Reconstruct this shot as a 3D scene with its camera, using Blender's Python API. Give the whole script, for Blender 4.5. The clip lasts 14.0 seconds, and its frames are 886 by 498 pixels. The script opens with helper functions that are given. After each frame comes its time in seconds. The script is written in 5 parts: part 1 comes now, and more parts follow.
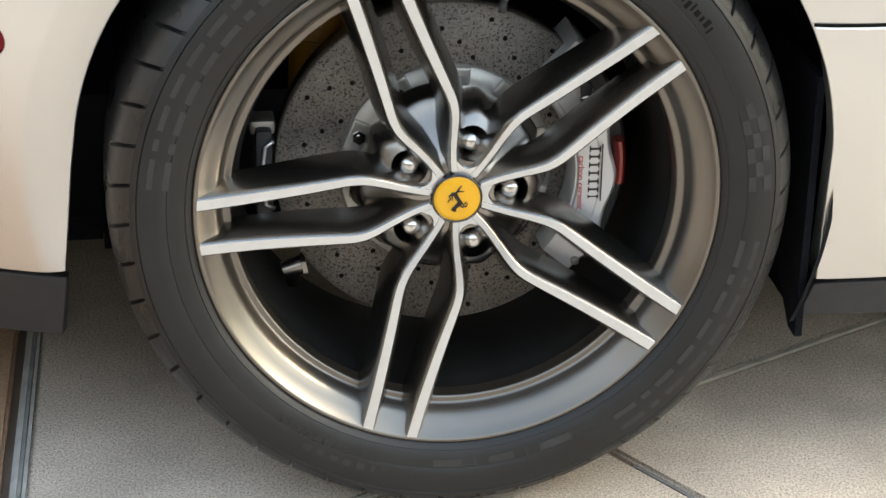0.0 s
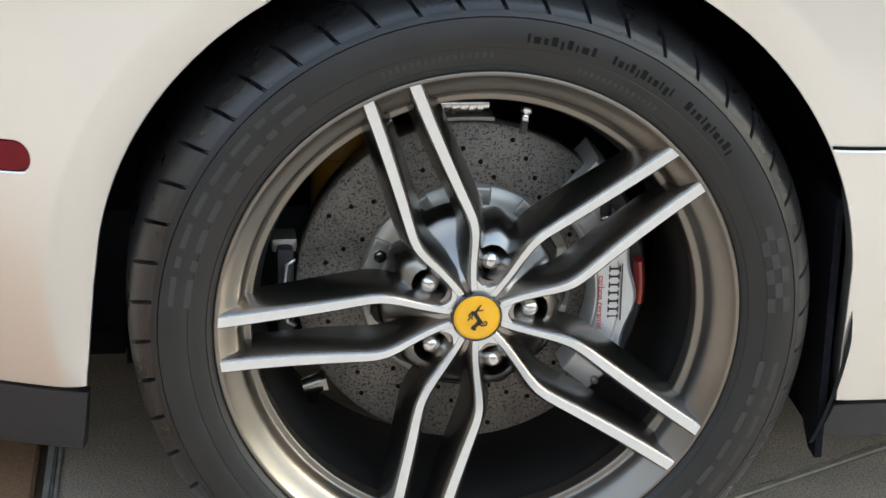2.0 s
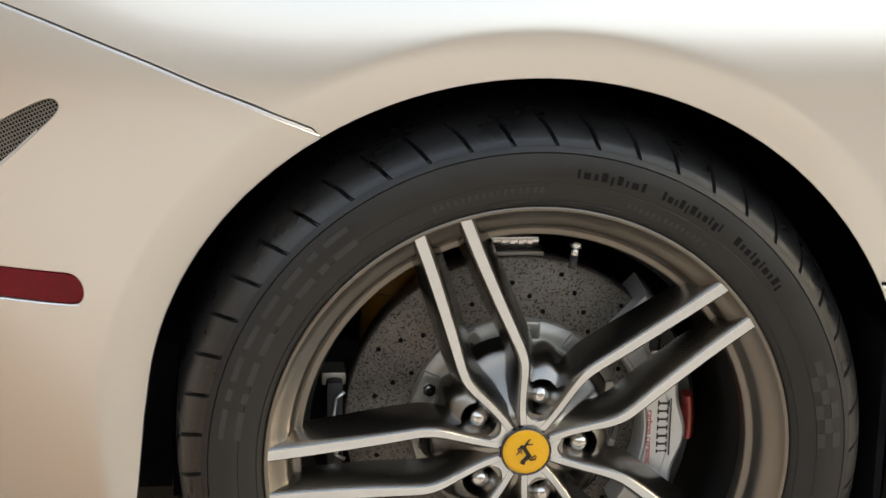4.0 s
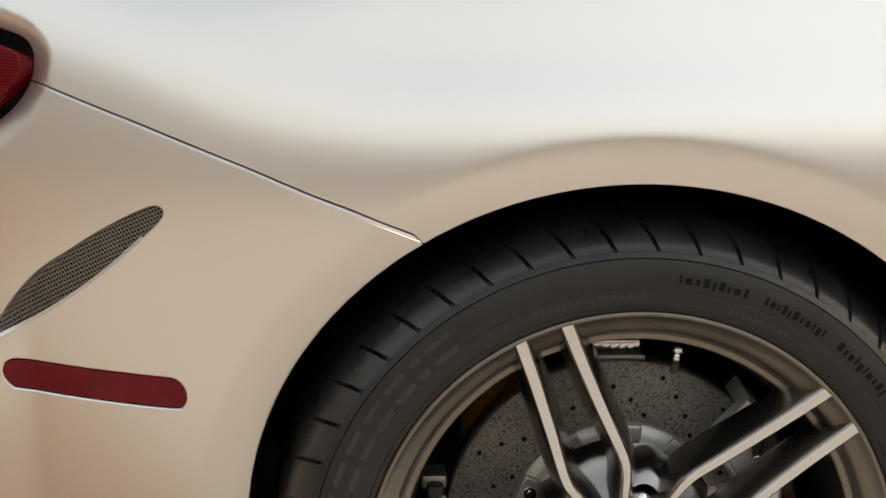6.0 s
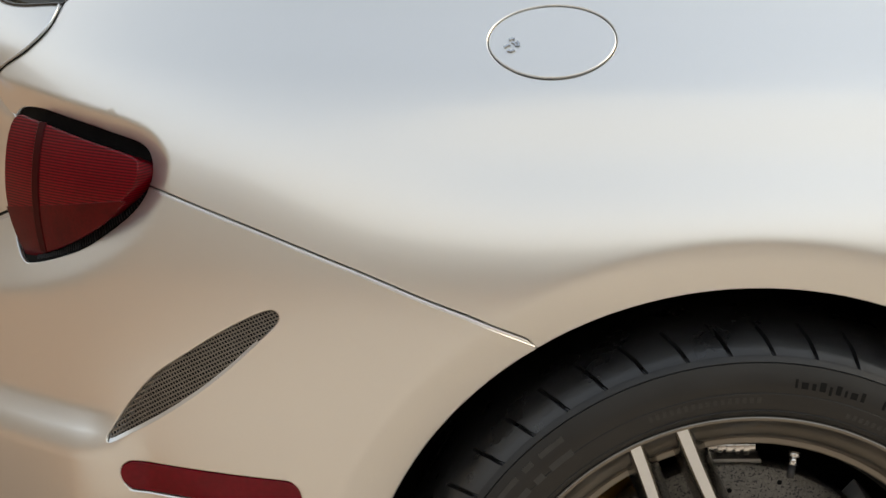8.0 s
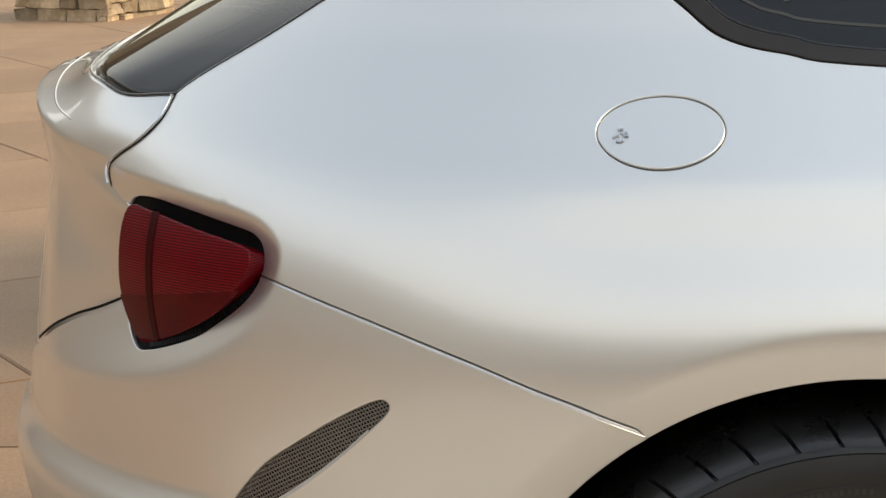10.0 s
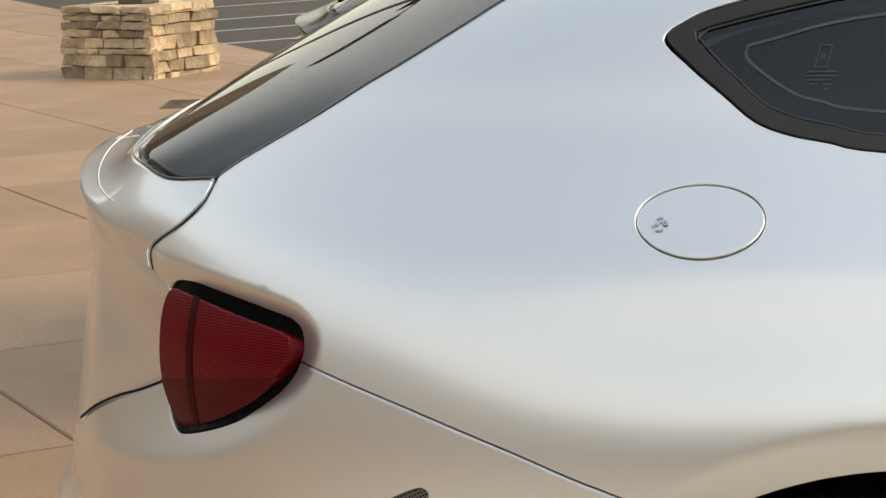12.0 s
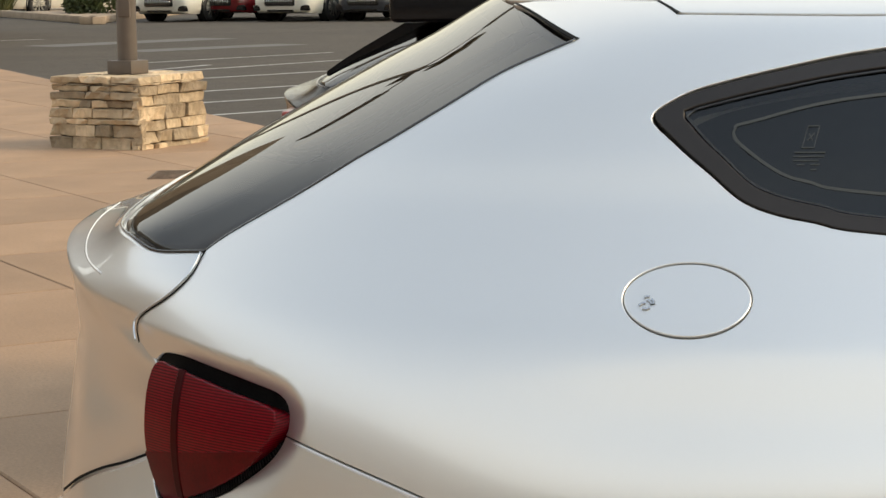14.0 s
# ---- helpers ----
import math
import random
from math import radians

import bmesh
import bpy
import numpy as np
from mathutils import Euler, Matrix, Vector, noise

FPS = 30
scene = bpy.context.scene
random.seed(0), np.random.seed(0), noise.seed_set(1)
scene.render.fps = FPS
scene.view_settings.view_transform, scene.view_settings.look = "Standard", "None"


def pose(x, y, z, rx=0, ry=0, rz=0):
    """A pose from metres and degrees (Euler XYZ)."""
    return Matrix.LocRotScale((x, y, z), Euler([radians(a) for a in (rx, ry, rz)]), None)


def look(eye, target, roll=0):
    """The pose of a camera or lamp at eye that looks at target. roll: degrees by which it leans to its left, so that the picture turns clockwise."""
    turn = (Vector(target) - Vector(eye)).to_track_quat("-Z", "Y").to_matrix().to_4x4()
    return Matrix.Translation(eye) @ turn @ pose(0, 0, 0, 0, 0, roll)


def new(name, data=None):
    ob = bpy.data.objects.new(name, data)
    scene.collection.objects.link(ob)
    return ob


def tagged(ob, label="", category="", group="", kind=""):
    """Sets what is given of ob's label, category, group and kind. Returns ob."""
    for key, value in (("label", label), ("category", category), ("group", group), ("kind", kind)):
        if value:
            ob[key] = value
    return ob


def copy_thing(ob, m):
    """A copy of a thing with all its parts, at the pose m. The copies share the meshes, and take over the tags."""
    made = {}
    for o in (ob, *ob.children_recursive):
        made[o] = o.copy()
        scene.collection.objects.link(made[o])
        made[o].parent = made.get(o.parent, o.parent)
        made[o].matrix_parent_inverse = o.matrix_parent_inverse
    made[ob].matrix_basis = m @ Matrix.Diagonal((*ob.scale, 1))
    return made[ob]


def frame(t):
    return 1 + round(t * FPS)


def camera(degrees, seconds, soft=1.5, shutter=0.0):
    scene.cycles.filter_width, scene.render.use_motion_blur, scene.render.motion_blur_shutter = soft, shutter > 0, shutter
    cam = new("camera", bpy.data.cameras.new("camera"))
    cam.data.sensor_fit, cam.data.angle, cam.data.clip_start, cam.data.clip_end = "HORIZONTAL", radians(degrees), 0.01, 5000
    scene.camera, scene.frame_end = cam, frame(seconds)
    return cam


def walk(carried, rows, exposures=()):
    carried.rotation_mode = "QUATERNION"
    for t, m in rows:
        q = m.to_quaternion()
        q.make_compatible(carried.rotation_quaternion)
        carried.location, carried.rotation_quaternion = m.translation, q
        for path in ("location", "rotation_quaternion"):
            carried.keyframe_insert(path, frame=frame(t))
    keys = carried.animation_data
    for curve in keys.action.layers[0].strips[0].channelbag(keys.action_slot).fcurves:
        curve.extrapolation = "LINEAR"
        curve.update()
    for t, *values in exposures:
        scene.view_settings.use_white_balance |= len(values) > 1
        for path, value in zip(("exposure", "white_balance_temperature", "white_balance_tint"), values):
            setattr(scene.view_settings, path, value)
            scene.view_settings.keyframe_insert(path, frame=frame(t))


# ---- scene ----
cam = camera(24.0, 14.0)
PATH = [
    (0, (-0.285, -1.912, 1.154), (-0.031, -0.101, 0.345), 1.0),
    (0.5, (-0.283, -1.913, 1.152), (-0.03, -0.092, 0.364), 1.1),
    (1, (-0.279, -1.915, 1.158), (-0.032, -0.086, 0.389), 1.1),
    (1.5, (-0.282, -1.915, 1.162), (-0.039, -0.074, 0.42), 1.1),
    (2, (-0.277, -1.919, 1.166), (-0.047, -0.064, 0.454), 1.1),
    (2.5, (-0.284, -1.924, 1.165), (-0.057, -0.055, 0.491), 1.2),
    (3, (-0.293, -1.928, 1.167), (-0.07, -0.047, 0.523), 1.2),
    (5.5, (-0.299, -1.923, 1.184), (-0.159, -0.001, 0.65), 0.4),
    (6, (-0.305, -1.922, 1.198), (-0.19, 0.005, 0.676), 0.2),
    (6.5, (-0.311, -1.92, 1.209), (-0.216, 0.012, 0.701), 0.0),
    (7, (-0.308, -1.919, 1.214), (-0.241, 0.019, 0.726), -0.2),
    (7.5, (-0.309, -1.92, 1.215), (-0.27, 0.025, 0.752), -0.5),
    (8, (-0.303, -1.924, 1.215), (-0.298, 0.027, 0.775), -0.7),
    (8.5, (-0.32, -1.927, 1.221), (-0.326, 0.028, 0.799), -0.8),
    (9, (-0.32, -1.929, 1.229), (-0.351, 0.029, 0.823), -1.0),
    (11.5, (-0.306, -1.923, 1.286), (-0.436, 0.04, 0.926), -1.6),
    (12, (-0.309, -1.923, 1.288), (-0.438, 0.044, 0.95), -1.5),
    (12.5, (-0.31, -1.924, 1.288), (-0.436, 0.047, 0.974), -1.3),
    (13, (-0.311, -1.923, 1.289), (-0.433, 0.051, 0.993), -1.1),
    (13.5, (-0.311, -1.922, 1.289), (-0.429, 0.055, 1.008), -1.0),
    (14, (-0.31, -1.924, 1.291), (-0.425, 0.055, 1.022), -0.8),
]
walk(cam, [(t, look(eye, target, roll)) for t, eye, target, roll in PATH],
     exposures=[(0.0, 2.14, 7700, 12), (1.5, 2.17, 7150, 11), (3.0, 1.98, 7600, 12), (5.5, 1.52, 9500, 17), (7.0, 1.42, 9300, 16), (9.0, 1.35, 9000, 15), (11.5, 1.37, 8800, 14), (14.0, 1.35, 8900, 14)])

# ---- world, sun ----
SUN_ELEVATION, SUN_AZIMUTH = 30.0, 92.0      # degrees; azimuth from +y, turning to +x
world = bpy.data.worlds.new("hazy_sky")
world.use_nodes = True
scene.world = world
sky = world.node_tree.nodes.new("ShaderNodeTexSky")
sky.sky_type = "NISHITA"
sky.sun_disc = False
sky.sun_elevation, sky.sun_rotation = radians(SUN_ELEVATION), radians(SUN_AZIMUTH)
sky.air_density, sky.dust_density, sky.ozone_density = 1.0, 1.0, 0.3
haze = world.node_tree.nodes.new("ShaderNodeMix")
haze.data_type = "RGBA"
haze.inputs["B"].default_value = (3.15, 3.24, 3.26, 1)           # thin cloud, thicker towards the horizon
sky_at, sky_xyz, sky_thick = (world.node_tree.nodes.new(k) for k in ("ShaderNodeTexCoord", "ShaderNodeSeparateXYZ", "ShaderNodeMapRange"))
sky_thick.interpolation_type = "SMOOTHSTEP"
for i, w in enumerate((0.0, 0.95, 0.80, 0.18), 1):
    sky_thick.inputs[i].default_value = w
world.node_tree.links.new(sky_at.outputs["Generated"], sky_xyz.inputs[0])
world.node_tree.links.new(sky_xyz.outputs["Z"], sky_thick.inputs[0])
world.node_tree.links.new(sky_thick.outputs[0], haze.inputs["Factor"])
veil = world.node_tree.nodes.new("ShaderNodeMix")
veil.data_type, veil.blend_type = "RGBA", "MULTIPLY"
veil.inputs["Factor"].default_value = 1.0
veil.inputs["B"].default_value = (0.95, 1.17, 1.20, 1)           # smoky air
world.node_tree.links.new(sky.outputs[0], veil.inputs["A"])
world.node_tree.links.new(veil.outputs["Result"], haze.inputs["A"])
world.node_tree.links.new(haze.outputs["Result"], world.node_tree.nodes["Background"].inputs[0])
world.node_tree.nodes["Background"].inputs[1].default_value = 0.15
sun_data = bpy.data.lights.new("sun", "SUN")
sun_data.energy, sun_data.angle, sun_data.color = 0.64, radians(20), (1.0, 0.86, 0.68)
sun = new("sun", sun_data)
sun_from = Vector((math.sin(radians(SUN_AZIMUTH)) * math.cos(radians(SUN_ELEVATION)),
                   math.cos(radians(SUN_AZIMUTH)) * math.cos(radians(SUN_ELEVATION)), math.sin(radians(SUN_ELEVATION))))
sun.matrix_world = look(sun_from * 30, (0, 0, 0))


# ---- materials ----
def material(name, color, rough=0.5, metal=0.0, coat=0.0, coat_rough=0.03, scale=40.0, vary=0.08, bump=0.0, bump_scale=200.0,
             rough_vary=0.0, per_piece=0.0, speck=None, spec=0.5, stain=None):
    """A surface with mottled colour at two scales, uneven gloss and fine relief. Sizes in metres (scale = cells per metre)."""
    m = bpy.data.materials.new(name)
    m.use_nodes = True
    nt = m.node_tree
    b = nt.nodes["Principled BSDF"]
    b.inputs["Roughness"].default_value, b.inputs["Metallic"].default_value = rough, metal
    b.inputs["Coat Weight"].default_value, b.inputs["Coat Roughness"].default_value = coat, coat_rough
    b.inputs["Specular IOR Level"].default_value = spec
    geo = nt.nodes.new("ShaderNodeTexCoord")

    def noise_at(s, detail=4.0):
        n = nt.nodes.new("ShaderNodeTexNoise")
        n.inputs["Scale"].default_value, n.inputs["Detail"].default_value = s, detail
        nt.links.new(geo.outputs["Object"], n.inputs["Vector"])
        return n

    def lin(src, lo, hi, a=0.3, z=0.7):
        r = nt.nodes.new("ShaderNodeMapRange")
        r.inputs[1].default_value, r.inputs[2].default_value = a, z
        r.inputs[3].default_value, r.inputs[4].default_value = lo, hi
        nt.links.new(src, r.inputs[0])
        return r.outputs[0]

    def mult(a, c):
        x = nt.nodes.new("ShaderNodeMath")
        x.operation = "MULTIPLY"
        nt.links.new(a, x.inputs[0])
        nt.links.new(c, x.inputs[1])
        return x.outputs[0]

    big, small = noise_at(stain or scale * 0.12), noise_at(scale)
    fac = mult(lin(big.outputs[0], 1 - vary, 1 + vary), lin(small.outputs[0], 1 - vary, 1 + vary))
    if per_piece:
        info = nt.nodes.new("ShaderNodeObjectInfo")
        fac = mult(fac, lin(info.outputs["Random"], 1 - per_piece, 1 + per_piece, 0, 1))
    hsv = nt.nodes.new("ShaderNodeHueSaturation")
    hsv.inputs["Color"].default_value = (*color, 1)
    nt.links.new(fac, hsv.inputs["Value"])
    out = hsv.outputs[0]
    if speck:
        cell, amount, tone = speck
        v = nt.nodes.new("ShaderNodeTexNoise")
        v.inputs["Scale"].default_value, v.inputs["Detail"].default_value = cell, 1.5
        nt.links.new(geo.outputs["Object"], v.inputs["Vector"])
        mix = nt.nodes.new("ShaderNodeMix")
        mix.data_type = "RGBA"
        nt.links.new(lin(v.outputs[0], 0, 1, amount, amount + 0.06), mix.inputs["Factor"])
        nt.links.new(out, mix.inputs["A"])
        mix.inputs["B"].default_value = (*tone, 1)
        out = mix.outputs["Result"]
    nt.links.new(out, b.inputs["Base Color"])
    if rough_vary:
        nt.links.new(lin(small.outputs[0], rough - rough_vary, rough + rough_vary), b.inputs["Roughness"])
    if bump:
        fine = noise_at(bump_scale, 6.0)
        bp = nt.nodes.new("ShaderNodeBump")
        bp.inputs["Strength"].default_value, bp.inputs["Distance"].default_value = 1.0, bump
        nt.links.new(fine.outputs[0], bp.inputs["Height"])
        nt.links.new(bp.outputs[0], b.inputs["Normal"])
    return m


def glass_material(name, tint, gloss_rough=0.0, ior=1.65):
    m = bpy.data.materials.new(name)
    m.use_nodes = True
    nt = m.node_tree
    nt.nodes.clear()
    out, mix = nt.nodes.new("ShaderNodeOutputMaterial"), nt.nodes.new("ShaderNodeMixShader")
    see, shine, fr = nt.nodes.new("ShaderNodeBsdfTransparent"), nt.nodes.new("ShaderNodeBsdfGlossy"), nt.nodes.new("ShaderNodeFresnel")
    see.inputs[0].default_value = (*tint, 1)
    shine.inputs["Roughness"].default_value = gloss_rough
    fr.inputs[0].default_value = ior
    nt.links.new(fr.outputs[0], mix.inputs[0])
    nt.links.new(see.outputs[0], mix.inputs[1])
    nt.links.new(shine.outputs[0], mix.inputs[2])
    nt.links.new(mix.outputs[0], out.inputs[0])
    return m


M = {}
M["paint"] = material("silver_paint", (0.80, 0.79, 0.77), 0.36, 0.86, coat=1.0, coat_rough=0.02, scale=1500, vary=0.008, stain=3)
M["black_trim"] = material("satin_black_plastic", (0.028, 0.028, 0.03), 0.55, scale=60, vary=0.12, bump=0.0004, bump_scale=900)
M["gloss_black"] = material("gloss_black", (0.012, 0.012, 0.013), 0.12, coat=0.6, scale=50, vary=0.1)
# black lifted and tinted blue to stand in for veiling glare
M["liner"] = material("arch_felt", (0.007, 0.0075, 0.010), 0.95, spec=0.1, scale=90, vary=0.25, bump=0.002, bump_scale=300)
M["rubber"] = material("tyre_rubber", (0.0120, 0.0120, 0.0124), 0.42, spec=0.48, scale=25, vary=0.16, bump=0.0003, bump_scale=1200, rough_vary=0.06)
M["tread"] = material("tread_rubber", (0.013, 0.013, 0.0138), 0.32, spec=0.7, scale=25, vary=0.2, bump=0.0003, bump_scale=1200, rough_vary=0.08)
M["rubber_print"] = material("tyre_lettering", (0.027, 0.027, 0.027), 0.50, scale=80, vary=0.15)
M["rim"] = material("titanium_rim_lacquer", (0.21, 0.19, 0.168), 0.34, 1.0, coat=0.4, coat_rough=0.10, scale=60, vary=0.015)
M["spoke_side"] = material("dark_grey_lacquer", (0.31, 0.295, 0.278), 0.27, 1.0, coat=0.3, coat_rough=0.10, scale=60, vary=0.03)
M["machined"] = material("machined_aluminium", (0.75, 0.78, 0.81), 0.30, 0.9, scale=900, vary=0.02)
M["chrome"] = material("chrome", (0.72, 0.72, 0.72), 0.16, 1.0, scale=80, vary=0.05)
M["steel"] = material("cast_steel", (0.36, 0.35, 0.33), 0.42, 0.9, scale=60, vary=0.12, rough_vary=0.08, bump=0.0003, bump_scale=700)
M["hat"] = material("brushed_aluminium_hat", (0.50, 0.49, 0.46), 0.42, 0.75, scale=120, vary=0.08, rough_vary=0.06)
M["disc"] = material("carbon_ceramic", (0.185, 0.166, 0.147), 0.38, 0.2, scale=300, vary=0.25, stain=14, bump=0.0003, bump_scale=700, speck=(420, 0.565, (0.04, 0.035, 0.032)))
M["caliper"] = material("silver_caliper_enamel", (0.60, 0.60, 0.60), 0.33, 0.3, coat=0.5, coat_rough=0.08, scale=60, vary=0.04)
M["rubber_dark"] = material("dark_tyre_lettering", (0.0065, 0.0065, 0.0065), 0.6, spec=0.12, scale=80, vary=0.15)
# near-black colour stands in for shade inside bores, wells and arches
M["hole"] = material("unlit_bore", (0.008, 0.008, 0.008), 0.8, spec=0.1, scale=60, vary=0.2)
M["yellow"] = material("yellow_enamel", (0.84, 0.42, 0.004), 0.3, coat=0.8, coat_rough=0.05, scale=90, vary=0.03)
M["yellow_spring"] = material("amber_damper_sleeve", (0.33, 0.16, 0.02), 0.4, scale=60, vary=0.1)
M["ink"] = material("black_print", (0.012, 0.012, 0.012), 0.4, scale=90, vary=0.1)
M["red_print"] = material("red_print", (0.45, 0.02, 0.02), 0.4, scale=90, vary=0.1)
M["red_part"] = material("red_enamel", (0.30, 0.02, 0.015), 0.3, coat=0.5, scale=60, vary=0.08)
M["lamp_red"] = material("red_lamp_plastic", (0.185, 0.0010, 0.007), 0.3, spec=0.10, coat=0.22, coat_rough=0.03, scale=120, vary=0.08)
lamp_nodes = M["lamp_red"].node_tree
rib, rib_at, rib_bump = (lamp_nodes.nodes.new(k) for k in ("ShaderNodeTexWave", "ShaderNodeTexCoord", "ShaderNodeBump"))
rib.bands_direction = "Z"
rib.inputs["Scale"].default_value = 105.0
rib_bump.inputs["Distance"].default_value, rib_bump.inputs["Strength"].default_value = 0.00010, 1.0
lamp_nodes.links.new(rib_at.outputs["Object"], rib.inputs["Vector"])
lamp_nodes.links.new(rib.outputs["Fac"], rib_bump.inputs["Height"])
rib_shade, rib_mix = lamp_nodes.nodes.new("ShaderNodeMapRange"), lamp_nodes.nodes.new("ShaderNodeMix")
rib_shade.inputs[3].default_value, rib_shade.inputs[4].default_value = 0.25, 1.20      # shade in the grooves between rib crests, put into the base colour
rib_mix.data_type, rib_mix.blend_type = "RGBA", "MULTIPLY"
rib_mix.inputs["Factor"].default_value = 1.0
lamp_nodes.links.new(rib.outputs["Fac"], rib_shade.inputs[0])
lamp_nodes.links.new(rib_shade.outputs[0], rib_mix.inputs["B"])
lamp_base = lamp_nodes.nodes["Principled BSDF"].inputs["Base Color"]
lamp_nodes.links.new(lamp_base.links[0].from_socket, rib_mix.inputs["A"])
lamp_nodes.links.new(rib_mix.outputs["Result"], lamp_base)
lamp_nodes.links.new(rib_bump.outputs[0], lamp_nodes.nodes["Principled BSDF"].inputs["Normal"])
M["lamp_shade"] = material("matt_black_surround_and_gaps", (0.008, 0.008, 0.008), 0.7, spec=0.08, scale=200, vary=0.2)
M["lamp_deep"] = material("dimmed_lamp_red", (0.090, 0.0008, 0.003), 0.3, spec=0.10, coat=0.15, coat_rough=0.03, scale=300, vary=0.15)
M["lamp_dark"] = material("deep_red_lamp_plastic", (0.045, 0.001, 0.002), 0.4, spec=0.1, scale=120, vary=0.08)
M["marker_red"] = material("red_reflector_plastic", (0.17, 0.002, 0.009), 0.22, spec=0.18, coat=0.14, coat_rough=0.03, scale=160, vary=0.12, bump=0.0002, bump_scale=420)
M["tint_glass"] = glass_material("tinted_glass", (0.17, 0.195, 0.195))
M["rear_glass"] = glass_material("coated_rear_glass", (0.12, 0.13, 0.12), ior=1.65)
M["cabin"] = material("dark_cabin_lining", (0.05, 0.05, 0.052), 0.9, scale=50, vary=0.1)
M["window_trim"] = material("dark_bronze_trim", (0.026, 0.022, 0.021), 0.40, 0.3, scale=80, vary=0.06)
M["glass_line"] = material("pale_glass_print", (0.75, 0.75, 0.72), 0.5, scale=80, vary=0.05)
M["print_grey"] = material("grey_glass_print", (0.040, 0.046, 0.046), 0.6, scale=80, vary=0.05)
M["mesh"] = material("grille_wire", (0.22, 0.20, 0.18), 0.4, 0.6, scale=200, vary=0.1)
M["slab"] = material("tan_concrete", (0.37, 0.228, 0.140), 0.85, scale=90, vary=0.12, stain=1.6, bump=0.0015, bump_scale=200, per_piece=0.10, speck=(300, 0.64, (0.22, 0.155, 0.105)))
M["unseen_slab"] = material("darker_grey_concrete", (0.31, 0.265, 0.225), 0.85, scale=330, vary=0.30, stain=4, bump=0.0010, bump_scale=260)
M["grey_slab"] = material("grey_concrete", (0.56, 0.478, 0.398), 0.85, scale=330, vary=0.30, stain=4, bump=0.0010, bump_scale=260, speck=(480, 0.58, (0.20, 0.16, 0.12)))
# deep barrel in near-black: its shade is put into the colour
M["barrel"] = material("barrel_shade_black", (0.012, 0.0115, 0.011), 0.6, 0.0, spec=0.15, scale=60, vary=0.15)
M["black_paint"] = material("black_car_paint", (0.006, 0.006, 0.007), 0.22, spec=0.22, coat=0.08, coat_rough=0.02, scale=200, vary=0.05)
M["white_paint"] = material("white_car_paint", (0.72, 0.69, 0.62), 0.3, coat=1.0, scale=20, vary=0.03)
M["maroon_paint"] = material("maroon_car_paint", (0.16, 0.008, 0.012), 0.25, coat=1.0, scale=20, vary=0.05)
M["slate_paint"] = material("slate_car_paint", (0.04, 0.045, 0.055), 0.25, coat=1.0, scale=20, vary=0.05)
M["grout"] = material("joint_filler", (0.42, 0.38, 0.32), 0.9, scale=30, vary=0.2)
M["seal_grey"] = material("grey_joint_sealant", (0.20, 0.20, 0.205), 0.7, scale=40, vary=0.2)
M["edge_grey"] = material("pale_steel_edging", (0.40, 0.39, 0.36), 0.7, scale=30, vary=0.2)
M["bed"] = material("slab_bed", (0.16, 0.12, 0.09), 0.95, scale=20, vary=0.2)
M["asphalt"] = material("asphalt", (0.061, 0.0465, 0.034), 0.9, scale=3, vary=0.16, bump=0.004, bump_scale=90)
M["asphalt_patch"] = material("pale_asphalt_patch", (0.13, 0.125, 0.118), 0.9, scale=3, vary=0.15)
M["white_line"] = material("worn_white_line", (0.42, 0.41, 0.39), 0.8, scale=6, vary=0.25)
M["kerb"] = material("tan_kerb_concrete", (0.40, 0.30, 0.22), 0.9, scale=5, vary=0.12)
M["cover"] = material("weathered_cover", (0.16, 0.105, 0.072), 0.8, scale=25, vary=0.3, bump=0.002, bump_scale=120)
M["stone"] = material("buff_ledgestone", (0.42, 0.31, 0.205), 0.85, scale=14, vary=0.24, bump=0.016, bump_scale=32, per_piece=0.5)
M["mortar"] = material("sandy_mortar", (0.10, 0.078, 0.058), 0.95, scale=20, vary=0.2)
M["pole"] = material("brown_pole_enamel", (0.105, 0.078, 0.062), 0.5, scale=12, vary=0.08)
M["leaf"] = material("hedge_leaf", (0.055, 0.075, 0.025), 0.6, scale=3, vary=0.4)
M["grass"] = material("dry_ornamental_grass", (0.13, 0.14, 0.06), 0.7, scale=3, vary=0.35)
M["woods"] = material("far_woods", (0.20, 0.185, 0.15), 0.9, spec=0.1, scale=1.5, vary=0.4, stain=0.1, bump=0.3, bump_scale=0.8)
M["brown_stucco"] = material("brown_stucco", (0.17, 0.125, 0.09), 0.9, scale=3, vary=0.08, bump=0.004, bump_scale=60)
M["grey_stucco"] = material("grey_stucco", (0.17, 0.162, 0.155), 0.9, scale=3, vary=0.08, bump=0.004, bump_scale=60)
M["stucco"] = material("tan_stucco", (0.34, 0.30, 0.26), 0.9, scale=3, vary=0.08, bump=0.004, bump_scale=60)


# ---- helpers for things ----
def mesh_of(name, verts, faces, mats, index=None, smooth=True, normals=None):
    me = bpy.data.meshes.new(name)
    me.from_pydata([tuple(v) for v in verts], [], [tuple(f) for f in faces])
    for m in mats:
        me.materials.append(m)
    if index is not None:
        me.polygons.foreach_set("material_index", index)
    me.polygons.foreach_set("use_smooth", [smooth] * len(me.polygons))
    me.update()
    if normals is not None:
        me.normals_split_custom_set_from_vertices([tuple(n) for n in normals])
    return me


